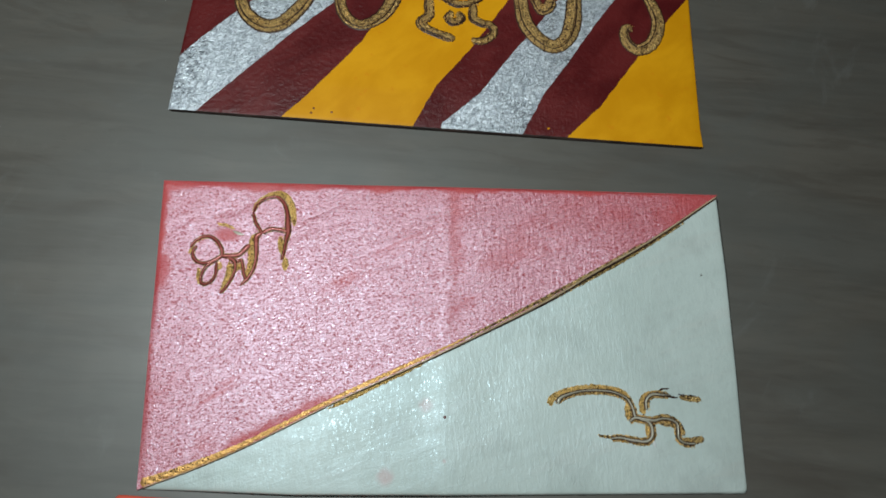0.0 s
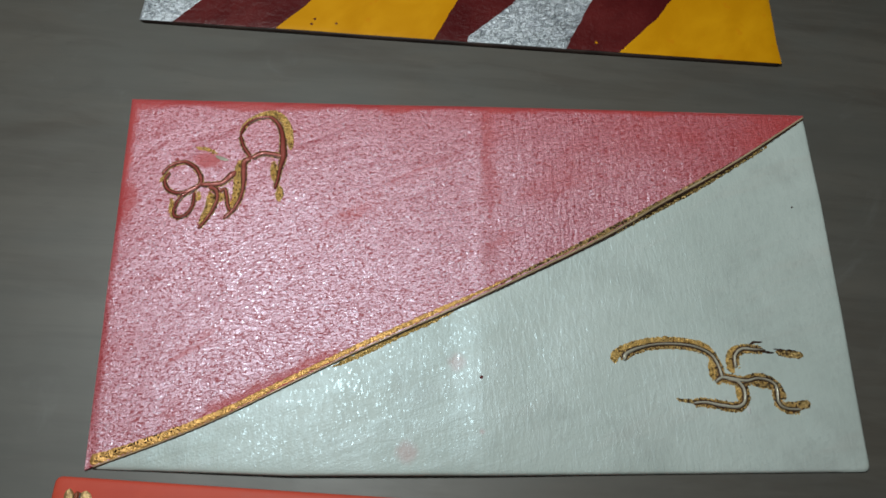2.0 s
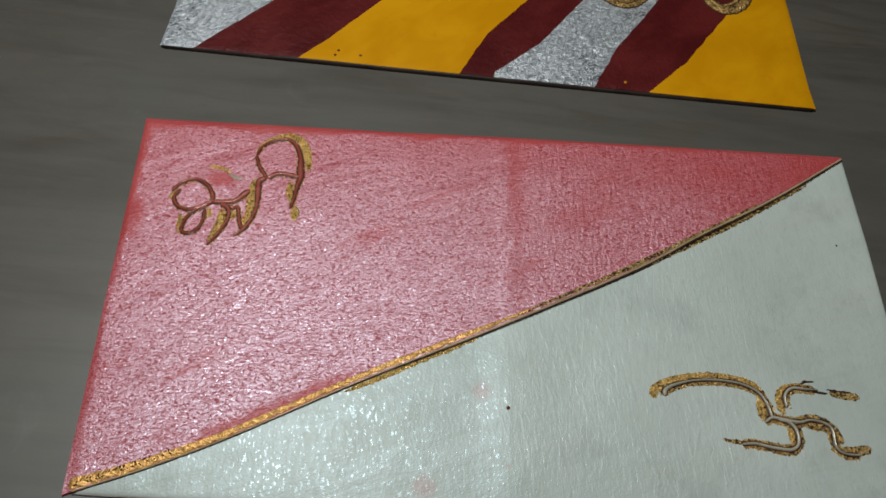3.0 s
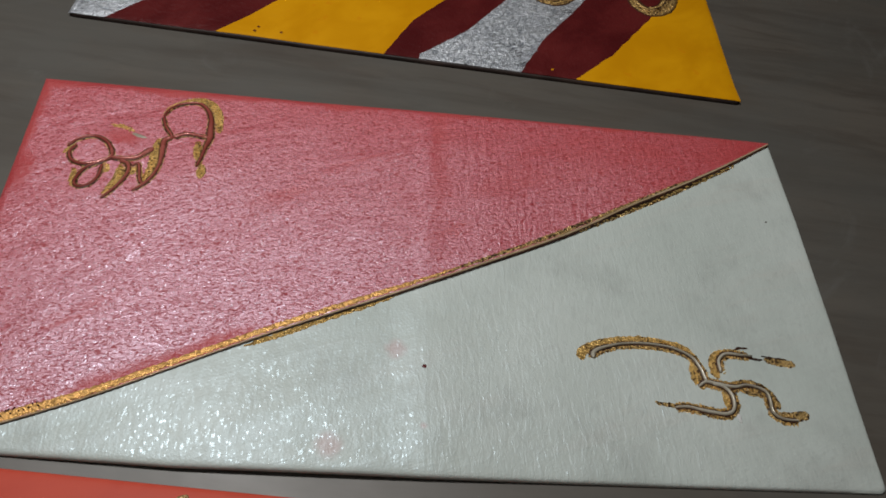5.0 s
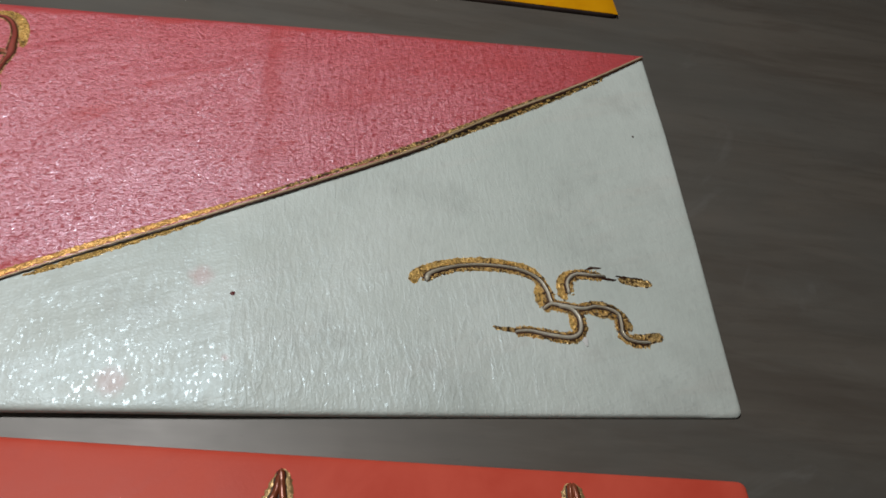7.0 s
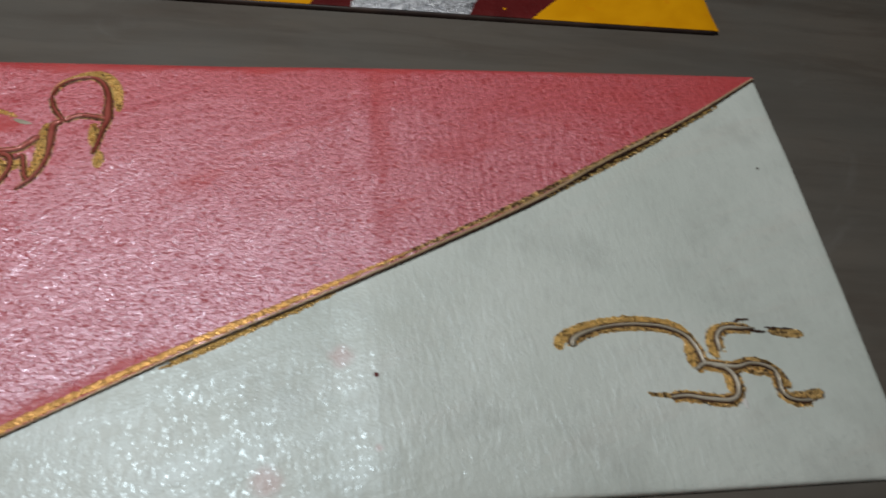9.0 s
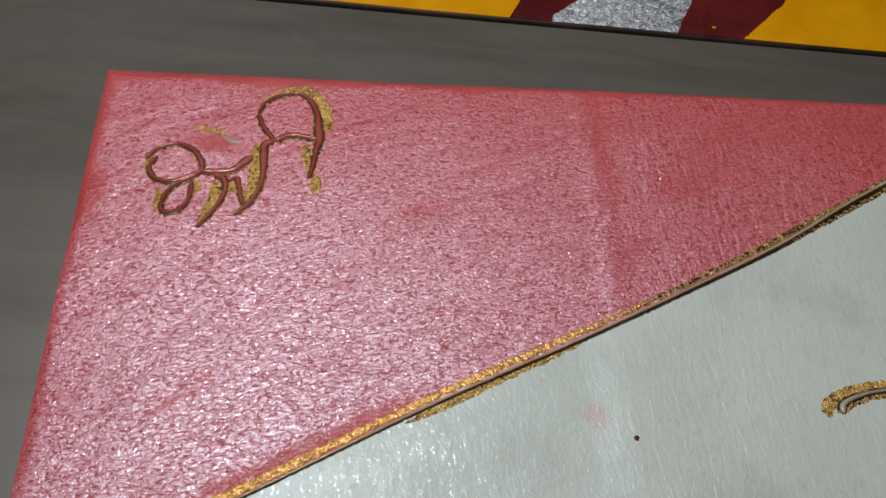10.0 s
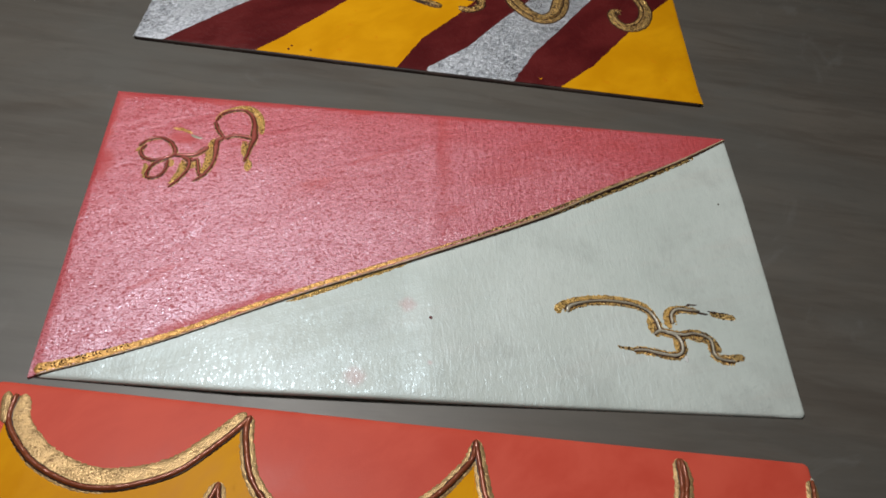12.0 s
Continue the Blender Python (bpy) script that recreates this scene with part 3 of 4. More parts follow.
def middle_envelope():
    e = empty("gift_envelope", (0, 0.07, 0), "hand-painted gift envelope, pearly pink flap over white, gold diagonal", "envelope", "painted envelopes on the table")
    z = MIDDLE.z
    part("back_panel", MIDDLE.body(), WHITE, e, "pearly greenish-white painted card")
    flap = part("flap", MIDDLE.layer(flap_edge, flap_top, 190, 90, flap_rise, 0.6), PINK, e, "pearly pink painted triangular flap")
    zf = lambda x, y: z(x, y) + (flap_rise(x, y) if y > interp(x, DIAGONAL) - 0.05 else 0.0)
    zc = lambda x, y: z(x, y) + flap_rise(x, y) - 0.22
    # the raised cord along the diagonal and the gold brushed beside it
    mid = [(x, y - 0.35) for x, y in DIAGONAL[1:]]
    part("cord_outline", stroke(mid, [0.35, 0.4, 0.5, 0.85, 1.35, 1.5, 0.9], 0.12, zc, 0.14, 0.15), BROWN, e, "dark brown line")
    part("cord", stroke([(x, y + 0.15) for x, y in mid], [0.36, 0.38, 0.45, 0.6, 0.62, 0.45], 0.24, zc, 0.16, 0.06), TAN, e, "thin tan-gold raised cord")
    part("gold_band", stroke([(-87.6, 22.8), *[(x, y + 0.55) for x, y in DIAGONAL[2:6]], (7.2, 67.2)], [2.8, 2.2, 1.5, 1.3, 1.5, 1.2, 0.4], 0.12, zf, 0.02, 0.45, shift=0.35), BRIGHT, flap, "brushed gold paint")
    part("dark_stipple", ticks([(-86.6, 23.4), (-78.0, 26.8), (-68.5, 30.8)], 0.35, lambda x, y: zf(x, y) + 0.12, 0.7, 0.7, 0.32, 1.0, 0.6, seed=9), BROWN, flap, "dark brown brush marks")
    part("gold_band", stroke([(1.2, 64.4), (30.9, 80.0), (47.8, 89.7), (65.0, 99.8)], [0.7, 0.9, 1.5, 0.8, 0.6], 0.10, zf, 0.02, 0.45, seed=4), OLD_GOLD, flap, "brushed gold paint")
    part("gold_smear", stroke([(-34.9, 44.9), (-27.9, 48.3), (-13.9, 55.3), (-4.9, 60.0)], [0.6, 1.6, 0.9, 1.3, 0.5], 0.06, z, 0.02, 0.6, seed=2), GOLD, e, "brushed gold paint")
    part("gold_smear", stroke([(33.1, 79.6), (49.1, 88.6), (61.1, 95.8), (79.0, 107.4)], [0.3, 1.0, 1.3, 1.0, 0.3], 0.08, z, 0.02, 0.6, seed=3), OLD_GOLD, e, "brushed gold paint")

    part("gold_stipple", ticks([(33.1, 80.2), (49.1, 89.2), (61.1, 96.3), (79.0, 108.2)], 0.6, zc, 0.8, 0.9, 0.35, 1.4, 0.5, seed=5), FLECK, e, "bright gold brush marks")
    # the looped emblem on the pink flap
    loops = [
        ([(-62.3, 108.5), (-61.2, 111.6), (-58.6, 113.7), (-55.0, 114.3), (-52.7, 112.3), (-51.3, 108.9), (-50.8, 104.6), (-50.5, 101.5), (-51.0, 98.6), (-51.4, 94.5), (-52.0, 92.0)], [0.8, 0.8, 1.0, 1.3, 1.9, 1.0, 0.7]),
        ([(-62.3, 108.5), (-61.2, 105.1), (-59.6, 102.5), (-58.9, 101.4)], [0.8, 0.9]),
        ([(-58.8, 101.2), (-56.0, 102.7), (-52.8, 102.4), (-50.7, 101.8)], [1.6, 1.2, 1.5]),
        ([(-58.8, 101.2), (-60.4, 100.2), (-60.4, 97.5), (-60.1, 94.2), (-60.3, 90.1), (-61.9, 86.0), (-64.3, 83.3)], [1.7, 1.5, 0.9, 0.9, 0.9]),
        ([(-62.4, 97.3), (-63.7, 95.7), (-65.5, 93.8), (-68.2, 93.3), (-71.2, 93.3)], [2.0, 1.4, 1.5, 1.2]),
        ([(-81.2, 96.2), (-79.3, 98.8), (-75.9, 100.0), (-73.0, 98.4), (-71.2, 95.4), (-71.2, 93.3), (-73.4, 91.8), (-76.0, 90.7), (-78.9, 91.6), (-80.3, 94.2), (-79.3, 96.9)], [0.9, 1.0, 1.0, 0.8]),
        ([(-72.3, 91.1), (-72.3, 87.3), (-73.6, 84.5), (-75.7, 83.7), (-76.9, 85.2), (-76.0, 88.8), (-74.0, 90.9), (-71.5, 92.5)], [0.7, 0.8, 0.9, 0.9]),
        ([(-68.8, 92.6), (-66.9, 91.6), (-66.3, 89.1), (-67.3, 85.5), (-68.9, 82.4), (-70.2, 80.6)], [1.3, 0.9, 0.8, 0.8]),
        ([(-65.9, 91.0), (-64.7, 92.0), (-64.0, 89.9), (-63.3, 86.8), (-62.4, 85.5)], [0.8, 0.8]),
    ]
    for k, (line, wide) in enumerate(loops):
        part("gold_halo", stroke(line, [w + 0.65 for w in wide], 0.14, zf, 0.02, 0.30, seed=30 + k), OLD_GOLD, flap, "brushed gold paint")
        part("emblem_outline", stroke(line, [w + 0.25 for w in wide], 0.22, zf, 0.05, 0.2, seed=k), UMBER, flap, "dark red-brown outline")
        part("emblem_bead", stroke(line, [0.75 * w for w in wide], 0.5, zf, 0.05, 0.05, seed=k), ROSE, flap, "raised rose-painted line")
    for k, (line, wide) in enumerate([
        ([(-62.4, 109.2), (-60.7, 112.7), (-57.3, 115.1), (-53.7, 115.6), (-50.9, 113.0), (-49.5, 109.0), (-48.6, 104.0)], [1.0, 1.3, 1.6, 1.9, 1.9, 1.2]),
        ([(-61.6, 100.8), (-61.8, 97.4), (-61.6, 93.3), (-61.9, 89.3), (-62.6, 86.7)], [1.2, 1.8, 2.0, 1.6, 0.7]),
        ([(-68.2, 91.0), (-68.0, 87.5), (-69.3, 83.9), (-70.0, 81.7)], [1.6, 2.2, 1.5, 0.6]),
        ([(-65.2, 90.8), (-65.5, 88.3)], 1.4),
        ([(-52.8, 100.1), (-52.5, 96.5), (-52.1, 94.0)], [1.4, 1.7, 0.8]),
        ([(-50.7, 93.0), (-50.6, 88.5)], [1.4, 2.0, 1.3]),
        ([(-81.6, 94.5), (-79.6, 95.9)], 1.6),
        ([(-77.7, 89.2), (-77.6, 86.1), (-77.1, 83.7)], [0.9, 1.2, 0.7]),
        ([(-73.5, 104.5), (-70.2, 103.9), (-67.7, 102.7)], [0.5, 0.9, 0.5]),
        ([(-71.7, 91.3), (-70.9, 90.0), (-71.3, 88.6)], 0.9),
    ]):
        part("gold_dab", stroke(line, [1.25 * w for w in wide] if isinstance(wide, list) else 1.25 * wide, 0.12, zf, 0.02, 0.4, seed=20 + k), GOLD, flap, "brushed gold paint")
        part("gold_stipple", ticks(line, 0.35, zf, 0.6, 1.0, 0.4, 0.8, 0.5, seed=160 + k), FLECK, flap, "bright gold brush marks")
    part("pale_dab", stroke([(-68.2, 102.0), (-66.1, 101.1), (-64.5, 100.6)], [0.7, 1.2, 0.6], 0.08, zf, 0.02, 0.2), CREAM, flap, "pale bare smear")

    # the four-armed emblem on the white panel
    arms = [
        ([(34.5, 47.2), (35.0, 48.8), (37.8, 50.2), (41.9, 51.2), (45.9, 51.5), (50.5, 51.2), (53.6, 50.3), (56.0, 48.7), (57.2, 46.2), (57.6, 44.2), (57.9, 43.1)], [1.6, 1.0, 0.7, 0.7, 0.7, 0.7, 0.8, 0.9]),
        ([(56.0, 42.2), (57.7, 43.3), (60.3, 43.0), (63.5, 42.6), (66.2, 43.2), (68.7, 42.9), (70.5, 41.8), (70.7, 39.8), (70.6, 37.8), (71.4, 36.5), (73.2, 35.9), (75.8, 35.9)], [0.9, 1.1, 1.0, 0.8, 0.9, 0.9, 0.8, 0.7]),
        ([(58.9, 43.0), (61.5, 42.3), (62.7, 40.3), (62.4, 37.6), (60.5, 36.3), (56.7, 36.6), (52.9, 37.3), (50.1, 37.1)], [0.9, 1.1, 1.1, 1.1, 0.9, 0.7]),
        ([(61.4, 45.8), (61.6, 48.7), (63.6, 50.5), (66.9, 50.4), (69.5, 50.4)], [0.8, 1.0, 0.9, 0.4]),
    ]
    for k, (line, wide) in enumerate(arms):
        part("gold_halo", stroke(line, [w + 1.5 for w in wide], 0.14, z, 0.03, 0.7, seed=50 + k), OLD_GOLD, e, "brushed gold paint")
        part("emblem_outline", stroke(line, [0.8 * w + 0.65 for w in wide], 0.20, z, 0.06, 0.3, seed=40 + k), BROWN, e, "dark brown outline")
        part("emblem_bead", stroke(line, [0.72 * w for w in wide], 0.55, z, 0.05, 0.04, seed=40 + k), CREAM, e, "raised pearl-painted line")
        part("gold_stipple", ticks(line, 0.95, z, seed=70 + k), FLECK, e, "bright gold brush marks")
    for k, (line, wide, paint) in enumerate([
        ([(32.0, 46.6), (32.8, 49.0), (37.4, 51.3), (42.0, 52.3), (46.0, 52.6), (50.6, 52.2), (54.0, 51.4), (56.3, 49.4), (57.3, 46.6)], [2.4, 2.2, 1.9, 1.7, 1.7, 1.6, 1.4, 1.0], GOLD),
        ([(38.8, 49.8), (45.9, 50.6), (52.7, 49.8)], [0.4, 0.8, 0.4], OLD_GOLD),
        ([(55.6, 48.2), (55.6, 45.5), (55.7, 42.8)], [1.0, 2.0, 1.9], GOLD),
        ([(60.6, 44.4), (60.1, 47.7), (61.3, 50.3), (63.9, 51.4)], [2.2, 2.0, 1.5, 0.5], GOLD),
        ([(64.7, 50.8), (66.7, 52.1), (69.0, 52.5)], [0.4, 0.6, 0.3], BROWN),
        ([(67.7, 50.0), (71.6, 49.7)], [0.8, 0.6], BROWN),
        ([(72.0, 49.9), (76.0, 49.4), (78.8, 49.1)], [1.7, 2.2, 1.8], OLD_GOLD),
        ([(71.6, 50.7), (77.2, 50.1)], [0.5, 0.4], BROWN),
        ([(63.0, 43.7), (67.0, 44.2), (70.1, 43.1), (72.0, 40.4), (72.4, 38.2)], [0.5, 0.8, 1.0, 1.5, 1.3], OLD_GOLD),
        ([(71.8, 37.1), (74.7, 36.7), (78.5, 37.4)], [1.5, 2.5, 2.4], OLD_GOLD),
        ([(64.9, 41.9), (68.4, 41.4), (69.7, 40.6)], [0.8, 1.6, 0.9], OLD_GOLD),
        ([(60.7, 41.4), (61.4, 39.6), (61.1, 37.8)], [0.9, 1.6, 0.9], GOLD),
        ([(46.1, 38.1), (49.1, 37.6), (51.9, 37.8)], [0.7, 1.2, 0.7], OLD_GOLD),
        ([(55.7, 36.1), (58.7, 35.6)], [0.5, 0.6], OLD_GOLD),
        ([(63.0, 36.8), (63.3, 34.6)], [0.7, 1.1, 0.9], GLUE),
        ([(70.0, 39.6), (70.1, 37.2)], [0.4, 0.7, 0.9], GLUE),
    ]):
        part("gold_dab", stroke(line, wide, 0.12, z, 0.02, 0.42, seed=60 + k), paint, e, "brushed gold paint")
    # stray specks
    part("red_speck", patch(spot(0.1, 42.8, 0.5, 0.5, 1), z, 0.15), MAROON, e, "dark red speck")
    part("dark_speck", patch(spot(82.9, 89.4, 0.3, 0.3, 2), z, 0.12), BROWN, e, "dark speck")
    return e


middle_envelope()


# ---- the striped envelope ----
TOP_AT, TOP_TURN = np.array((-94.7, 146.7)), math.atan2(-9.9, 184.6)


def top_place(x, y):
    c, s = math.cos(TOP_TURN), math.sin(TOP_TURN)
    return TOP_AT[0] + c * x - s * y, TOP_AT[1] + s * x + c * y


def top_own(x, y):
    c, s = math.cos(TOP_TURN), math.sin(TOP_TURN)
    x, y = x - TOP_AT[0], y - TOP_AT[1]
    return c * x + s * y, -s * x + c * y


def tip_swell(u, v):
    curl = 1.6 * max(0.0, (u - 0.86) / 0.14) ** 2 * (1 - v) ** 2
    return 0.5 * (math.sin(math.pi * u) * math.sin(math.pi * min(1, v))) ** 0.6 + curl * 0.1 + 0.25 * max(0.0, noise.noise((u * 6, v * 4, 9.0)))


class Turned(Sheet):
    """A sheet laid at a slant: its edge lines are in its own axes."""

    place, own = staticmethod(top_place), staticmethod(top_own)

    def xy(self, u, v, radius=1.6):
        return self.place(*Sheet.xy(self, u, v, radius))

    def uv(self, x, y):
        return Sheet.uv(self, *self.own(x, y))


TOP = Turned(lambda v: interp(v, [(0, 0.0), (0.3, 0.5), (1, 2.5)]), lambda v: interp(v, [(0, 184.5), (0.08, 183.8), (0.5, 182.8), (1, 182.0)]),
             lambda u: -0.25 * math.sin(math.pi * u), lambda u: 96.0, 1.5, tip_swell)

# stripe boundaries: own x against own y
STRIPES = [
    [(0, -30.0), (20.0, -1.0), (30.0, 7.0), (46.0, 21.5), (97.0, 70.0)],
    [(0, 9.2), (18.5, 25.0), (32.5, 36.8), (50.0, 53.0), (97.0, 96.0)],
    [(0, 38.4), (8.5, 46.0), (23.0, 56.5), (33.0, 63.5), (51.5, 72.0), (97.0, 100.0)],
    [(0, 83.6), (17.0, 91.0), (32.5, 102.0), (56.0, 115.5), (97.0, 142.0)],
    [(0, 93.4), (2.2, 93.6), (14.5, 106.0), (32.5, 117.3), (45.5, 126.3), (58.0, 134.0), (97.0, 160.0)],
    [(0, 121.6), (16.5, 128.7), (29.0, 136.5), (47.0, 146.8), (60.0, 155.0), (97.0, 178.0)],
    [(0, 136.9), (13.4, 148.8), (36.0, 163.3), (50.4, 173.0), (62.5, 181.8), (97.0, 210.0)],
]


def top_envelope():
    e = empty("gift_envelope", (*[c / 1000 for c in top_place(92, 48)], 0), "striped gift envelope in maroon, yellow and silver with gold scrolls", "envelope", "painted envelopes on the table")
    part("card", TOP.body(), BLACK, e, "dark-edged card")
    paints = [MAROON, SILVER, MAROON, YELLOW, MAROON, SILVER, MAROON, YELLOW]
    words = {"maroon_paint": "maroon painted stripe", "silver_foil_paint": "crinkled silver painted stripe", "golden_yellow_paint": "golden yellow painted stripe"}

    def bound(k, y):
        rag = 0.35 * noise.noise((y * 0.35, k * 5.0, 0.0))
        lo, hi = TOP.left(y / 96) + 0.1, TOP.right(y / 96) - 0.1
        if k < 0:
            return lo
        if k >= len(STRIPES):
            return hi
        return min(hi, max(lo, interp(y, STRIPES[k]) + rag))

    for k, paint in enumerate(paints):
        row = lambda s: 0.35 + s * 95.3
        part("stripe", TOP.layer(lambda s: top_place(bound(k - 1, row(s)), row(s)), lambda s: top_place(bound(k, row(s)), row(s)), 130, 26, 0.10 + 0.012 * k, 0.15), paint, e, words[paint.name])
    z = lambda x, y: TOP.z(x, y) + 0.2
    scrolls = [
        ([(-74.1, 196.0), (-73.9, 192.8), (-71.1, 186.3), (-65.2, 181.7), (-59.2, 182.3), (-53.6, 188.1), (-50.3, 193.7), (-49.6, 198.0)], [4.2, 4.4, 5.2, 5.4, 5.0, 4.6]),
        ([(-38.7, 199.0), (-38.3, 194.1), (-36.9, 188.3), (-33.6, 184.1), (-28.9, 183.0), (-22.4, 187.6), (-18.7, 194.9), (-18.3, 199.0)], [3.4, 3.6, 4.0, 3.8, 4.4, 5.2, 4.8]),
        ([(27.5, 201.9), (27.7, 196.5), (28.7, 187.5), (32.4, 180.4), (38.2, 176.1), (43.3, 178.6), (46.3, 185.8), (47.6, 197.4), (47.7, 202.9)], [4.6, 5.0, 5.6, 5.6, 5.2, 6.2, 5.4, 4.8]),
        ([(32.5, 199.9), (33.3, 195.5), (35.3, 191.6), (38.1, 193.4), (39.1, 198.0)], [3.0, 3.4, 4.2, 3.6]),
        ([(74.2, 202.9), (75.4, 198.3), (77.5, 192.1), (77.9, 185.9), (74.9, 178.7), (69.9, 175.7), (66.1, 178.3), (65.1, 183.0), (66.5, 185.4), (68.1, 183.6)], [3.6, 4.0, 4.6, 4.8, 4.8, 4.8, 4.2, 3.4, 2.4]),
        ([(-5.8, 197.0), (-6.0, 192.8), (-5.9, 187.9), (-8.7, 185.0), (-7.1, 182.4), (-2.5, 180.1), (3.5, 177.9)], [2.0, 3.0, 3.2, 3.4, 2.6, 3.0, 3.0]),
        ([(2.7, 189.8), (1.1, 187.3), (2.9, 185.1), (5.9, 186.9), (4.3, 189.4)], [2.4, 2.6, 2.4]),
        ([(-1.2, 195.8), (3.6, 193.4), (8.2, 193.4), (13.5, 196.2)], [1.4, 2.4, 2.4, 1.2]),
        ([(10.5, 193.4), (10.1, 187.6), (12.9, 185.3), (16.6, 184.2), (17.4, 180.8), (13.9, 177.7), (9.4, 177.5)], [2.4, 2.8, 2.8, 2.4, 2.6, 2.8, 1.8]),
    ]
    for k, (line, wide) in enumerate(scrolls):
        band = part("scroll", stroke(line, wide, 0.35, z, 0.02, 0.35, seed=90 + k), SCROLL, e, "antique gold brushed scroll")
        part("scroll_outline", stroke(line, [w + 0.95 for w in wide], 0.06, z, 0.02, 0.45, seed=90 + k), BROWN, e, "dark brown outline")
        part("bead", stroke(line, [0.5, 0.9, 0.6, 1.0, 0.5], 0.55, z, 0.22, 0.25, shift=-0.2, seed=k), SCROLL, band)
        part("gold_stipple", ticks(line, 1.35, lambda x, y: z(x, y) + 0.24, 0.9, 1.4, 0.4, 0.9, 0.28, seed=130 + k), FLECK, band, "bright gold brush marks")
        part("groove_line", stroke(line, [0.3, 0.7, 0.4, 0.8, 0.3], 0.28, z, 0.24, 0.3, shift=-0.95, seed=k), BROWN, band)
    for k, (x, y) in enumerate([(-45.9, 146.6), (-45.1, 148.4), (-38.9, 147.0), (43.3, 141.0), (35.8, 142.8)]):
        part("speck", patch(spot(x, y, 0.45, 0.4, 30 + k), z, 0.06), MAROON if k < 4 else YELLOW, e, "stray paint speck")


top_envelope()


# ---- the scalloped envelope ----
LOW_AT, LOW_TURN = np.array((-94.4, 20.1)), math.atan2(-10.5, 181.4)


def low_place(x, y):
    c, s = math.cos(LOW_TURN), math.sin(LOW_TURN)
    return LOW_AT[0] + c * x + s * y, LOW_AT[1] + s * x - c * y


def low_own(x, y):
    c, s = math.cos(LOW_TURN), math.sin(LOW_TURN)
    x, y = x - LOW_AT[0], y - LOW_AT[1]
    return c * x + s * y, s * x - c * y


class Lower(Turned):
    place, own = staticmethod(low_place), staticmethod(low_own)


LOW = Lower(lambda v: 0.0, lambda v: interp(v, [(0, 181.6), (1, 182.0)]), lambda u: 0.25 * math.sin(math.pi * u), lambda u: 94.0, 1.5,
            lambda u, v: 0.6 * (math.sin(math.pi * u) * math.sin(math.pi * min(1, v))) ** 0.6 + 0.2 * max(0.0, noise.noise((u * 6, v * 4, 2.0))))
SCALLOPS = [
    [(-89.0, 16.6), (-88.4, 9.6), (-82.8, 2.5), (-77.7, -1.1), (-71.6, -3.6), (-66.2, -4.2), (-60.1, -3.2), (-52.1, -0.0), (-46.4, 5.1), (-40.7, 11.5), (-38.9, 14.1)],
    [(-39.1, 14.1), (-39.6, 11.2), (-39.0, 6.7), (-37.4, 0.5), (-34.7, -4.1), (-30.5, -7.6), (-17.9, -11.9), (-5.3, -7.9), (-1.9, -5.3), (2.7, -1.6), (6.3, 2.3), (9.3, 6.2), (10.2, 10.0)],
    [(10.3, 11.0), (10.6, 7.5), (11.2, 2.5), (11.9, -2.4), (14.1, -8.0), (23.1, -16.5), (35.1, -18.5), (47.1, -12.1), (52.8, -4.7), (55.2, 0.4), (56.0, 8.9)],
    [(56.5, 8.9), (56.8, 3.8), (55.8, -3.3), (59.1, -12.6), (67.1, -18.1), (76.1, -16.2), (82.7, -7.7), (85.4, 0.2), (86.3, 5.2)],
]


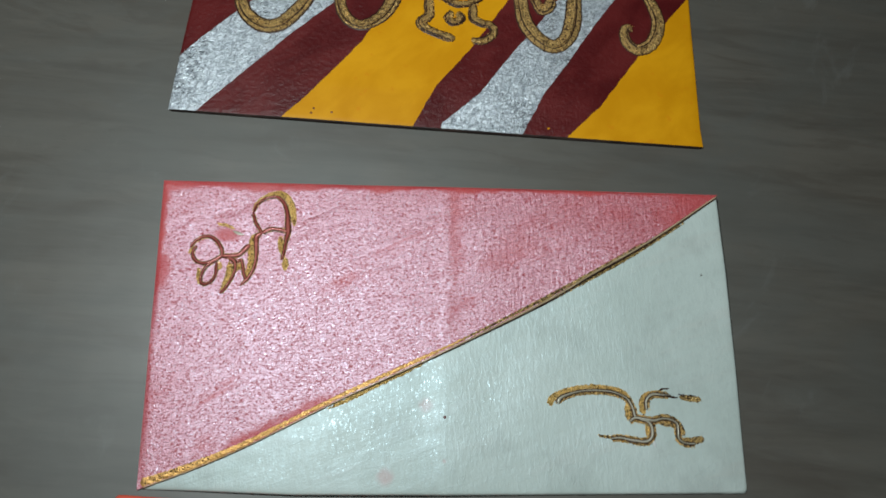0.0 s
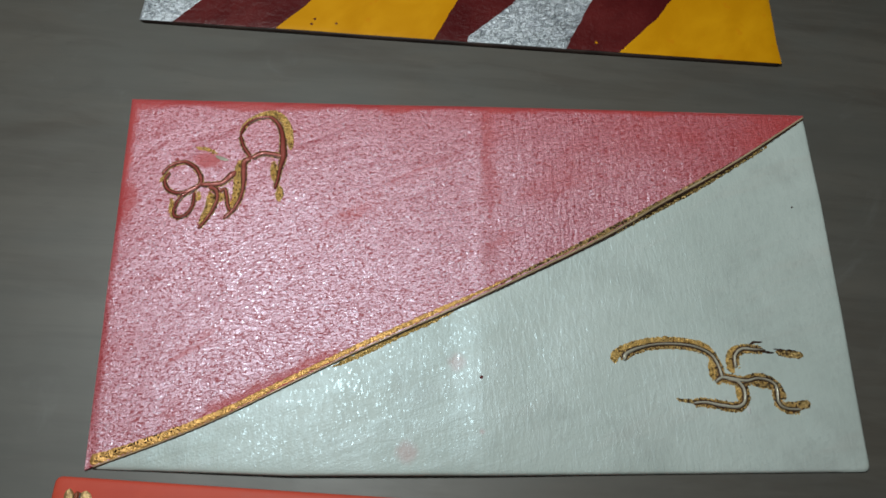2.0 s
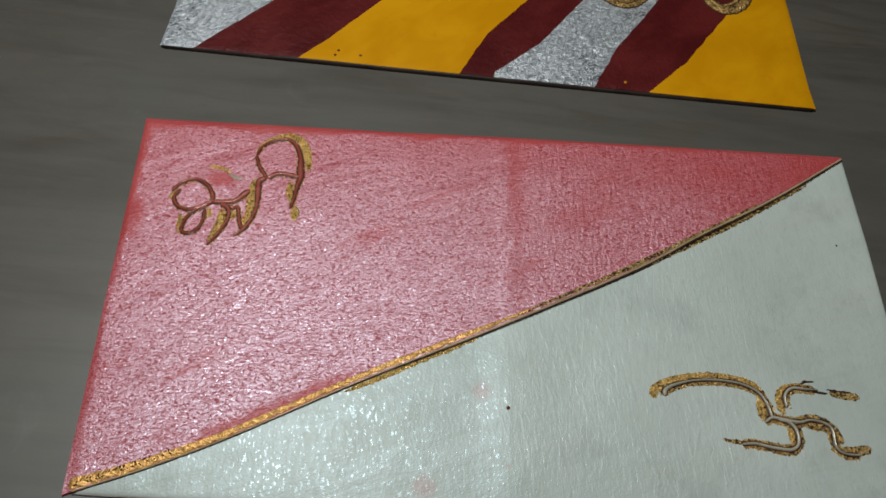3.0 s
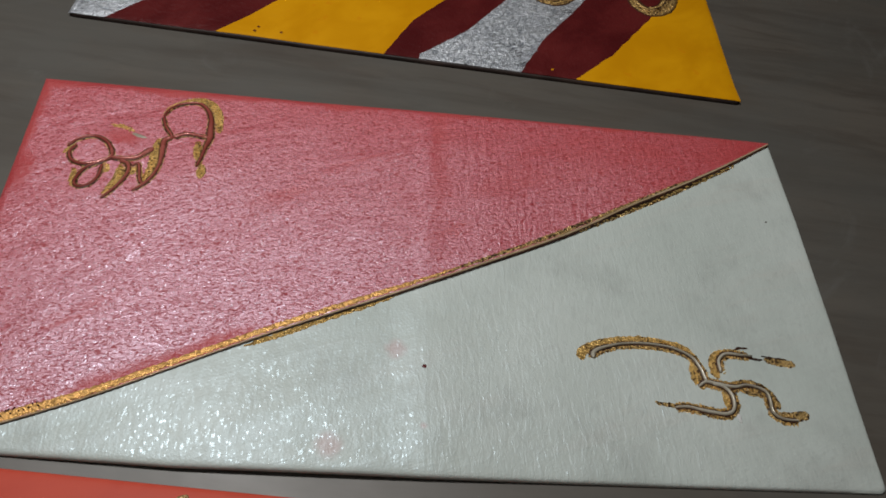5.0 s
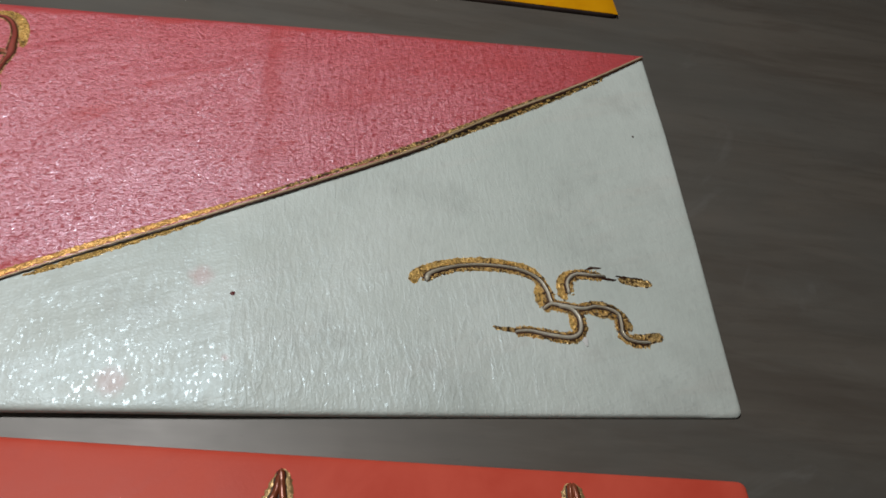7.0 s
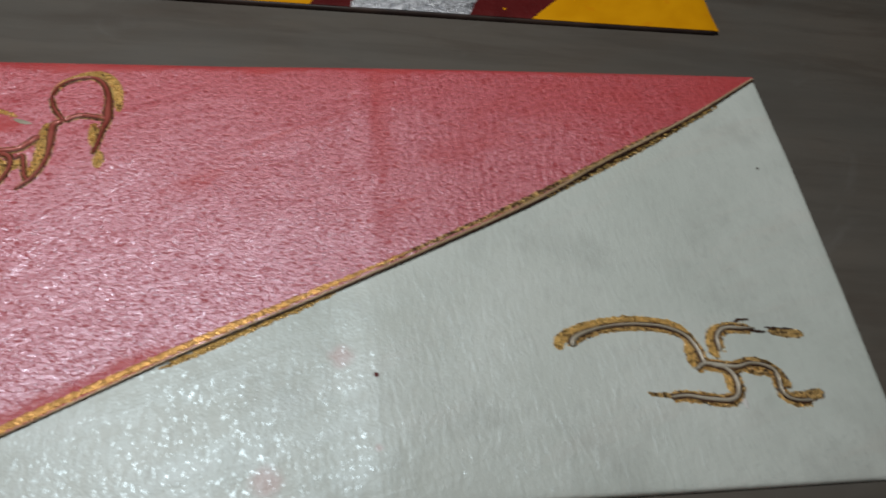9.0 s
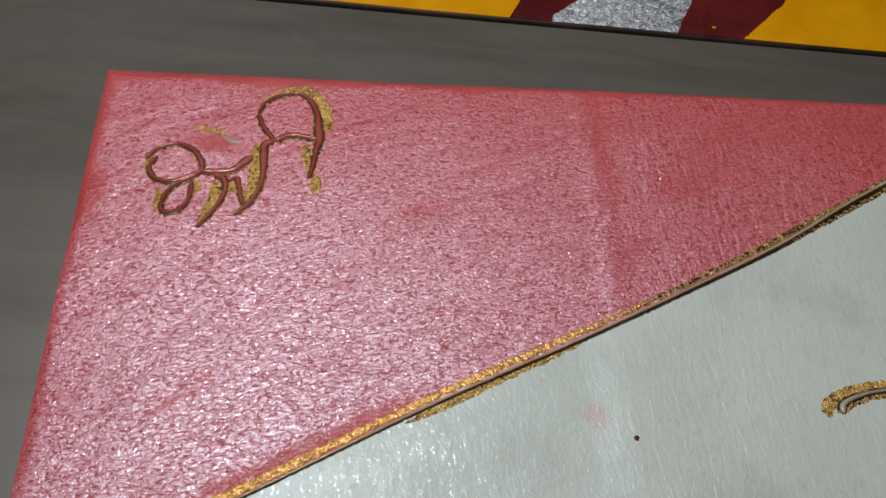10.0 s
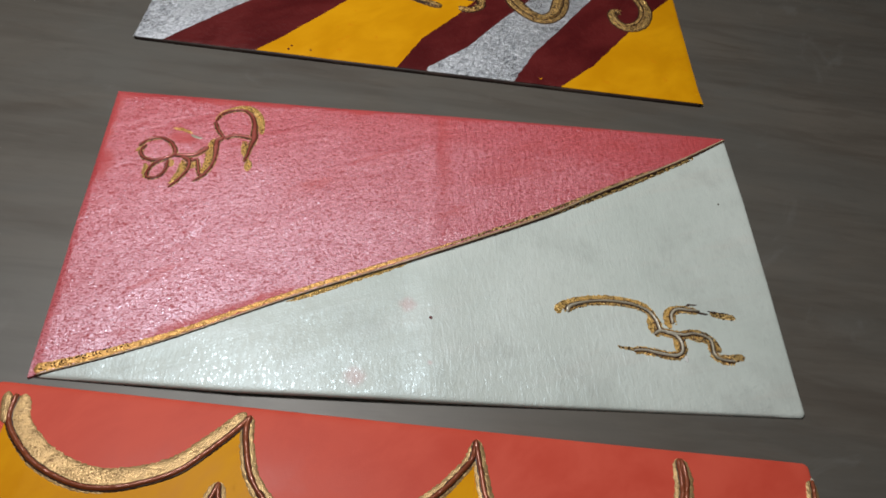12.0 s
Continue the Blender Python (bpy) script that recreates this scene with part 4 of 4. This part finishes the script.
def low_envelope():
    e = empty("gift_envelope", (*[c / 1000 for c in low_place(91, 47)], 0), "coral red gift envelope with gold scallops over amber yellow", "envelope", "painted envelopes on the table")
    part("card", LOW.body(), RED, e, "coral red painted card")
    z = LOW.z

    def foot(x, y):
        ox, _ = low_own(x, y)
        return low_place(min(181.5, max(0.3, ox)), 93.6)

    for k, line in enumerate(SCALLOPS):
        pts = spline(line, 0.6)
        pick = lambda s: pts[min(len(pts) - 1, int(s * (len(pts) - 1) + 0.5))]
        part("yellow_field", LOW.layer(lambda s: foot(*pick(s)), pick, min(160, len(pts)), 36, 0.06, 0.1), AMBER, e, "amber yellow painted field")
        wide = [4.2, 5.4, 6.2, 6.4, 5.4, 4.2, 3.6, 2.8] if k == 0 else [3.0, 3.4, 3.6, 3.8, 3.8, 3.6, 3.2, 2.6]
        if k == 3:
            wide = [2.8, 3.4, 3.6, 3.6, 3.4, 3.0]
        part("gold_band", stroke(line, wide, 0.25, z, 0.08, 0.4, shift=1.7 if k == 0 else 0.15, seed=120 + k), SAND, e, "antique gold brushed band")
        part("band_outline", stroke(line, 1.9, 0.30, z, 0.12, 0.12, seed=k), BROWN, e, "dark brown outline")
        part("bead", stroke(line, 1.15, 0.75, z, 0.15, 0.05, seed=k), COPPER, e, "raised copper-brown bead")
    for line in ([(-43.3, -1.8), (-43.8, -4.0), (-45.4, -7.9), (-49.0, -15.4)], [(-43.3, -1.8), (-42.8, -5.5), (-41.6, -8.2), (-37.9, -15.4)], [(-84.9, -8.3), (-80.9, -10.3), (-75.0, -15.3)]):
        part("gold_band", stroke(line, 3.4, 0.2, z, 0.08, 0.4), SAND, e, "antique gold brushed band")
        part("band_outline", stroke(line, 1.7, 0.28, z, 0.12, 0.12), BROWN, e, "dark brown outline")
        part("bead", stroke(line, 1.0, 0.7, z, 0.15, 0.05), COPPER, e, "raised copper-brown bead")
    part("chip", patch(spot(86.6, 5.2, 0.5, 0.9, 3), z, 0.9), CREAM, e, "white chip in the paint")
    part("cusp_tip", stroke([(-91.0, 17.2), (-90.2, 13.2), (-89.4, 9.6)], [2.2, 2.6, 2.0], 0.3, z, 0.1, 0.3), SAND, e, "antique gold brushed tip")


low_envelope()
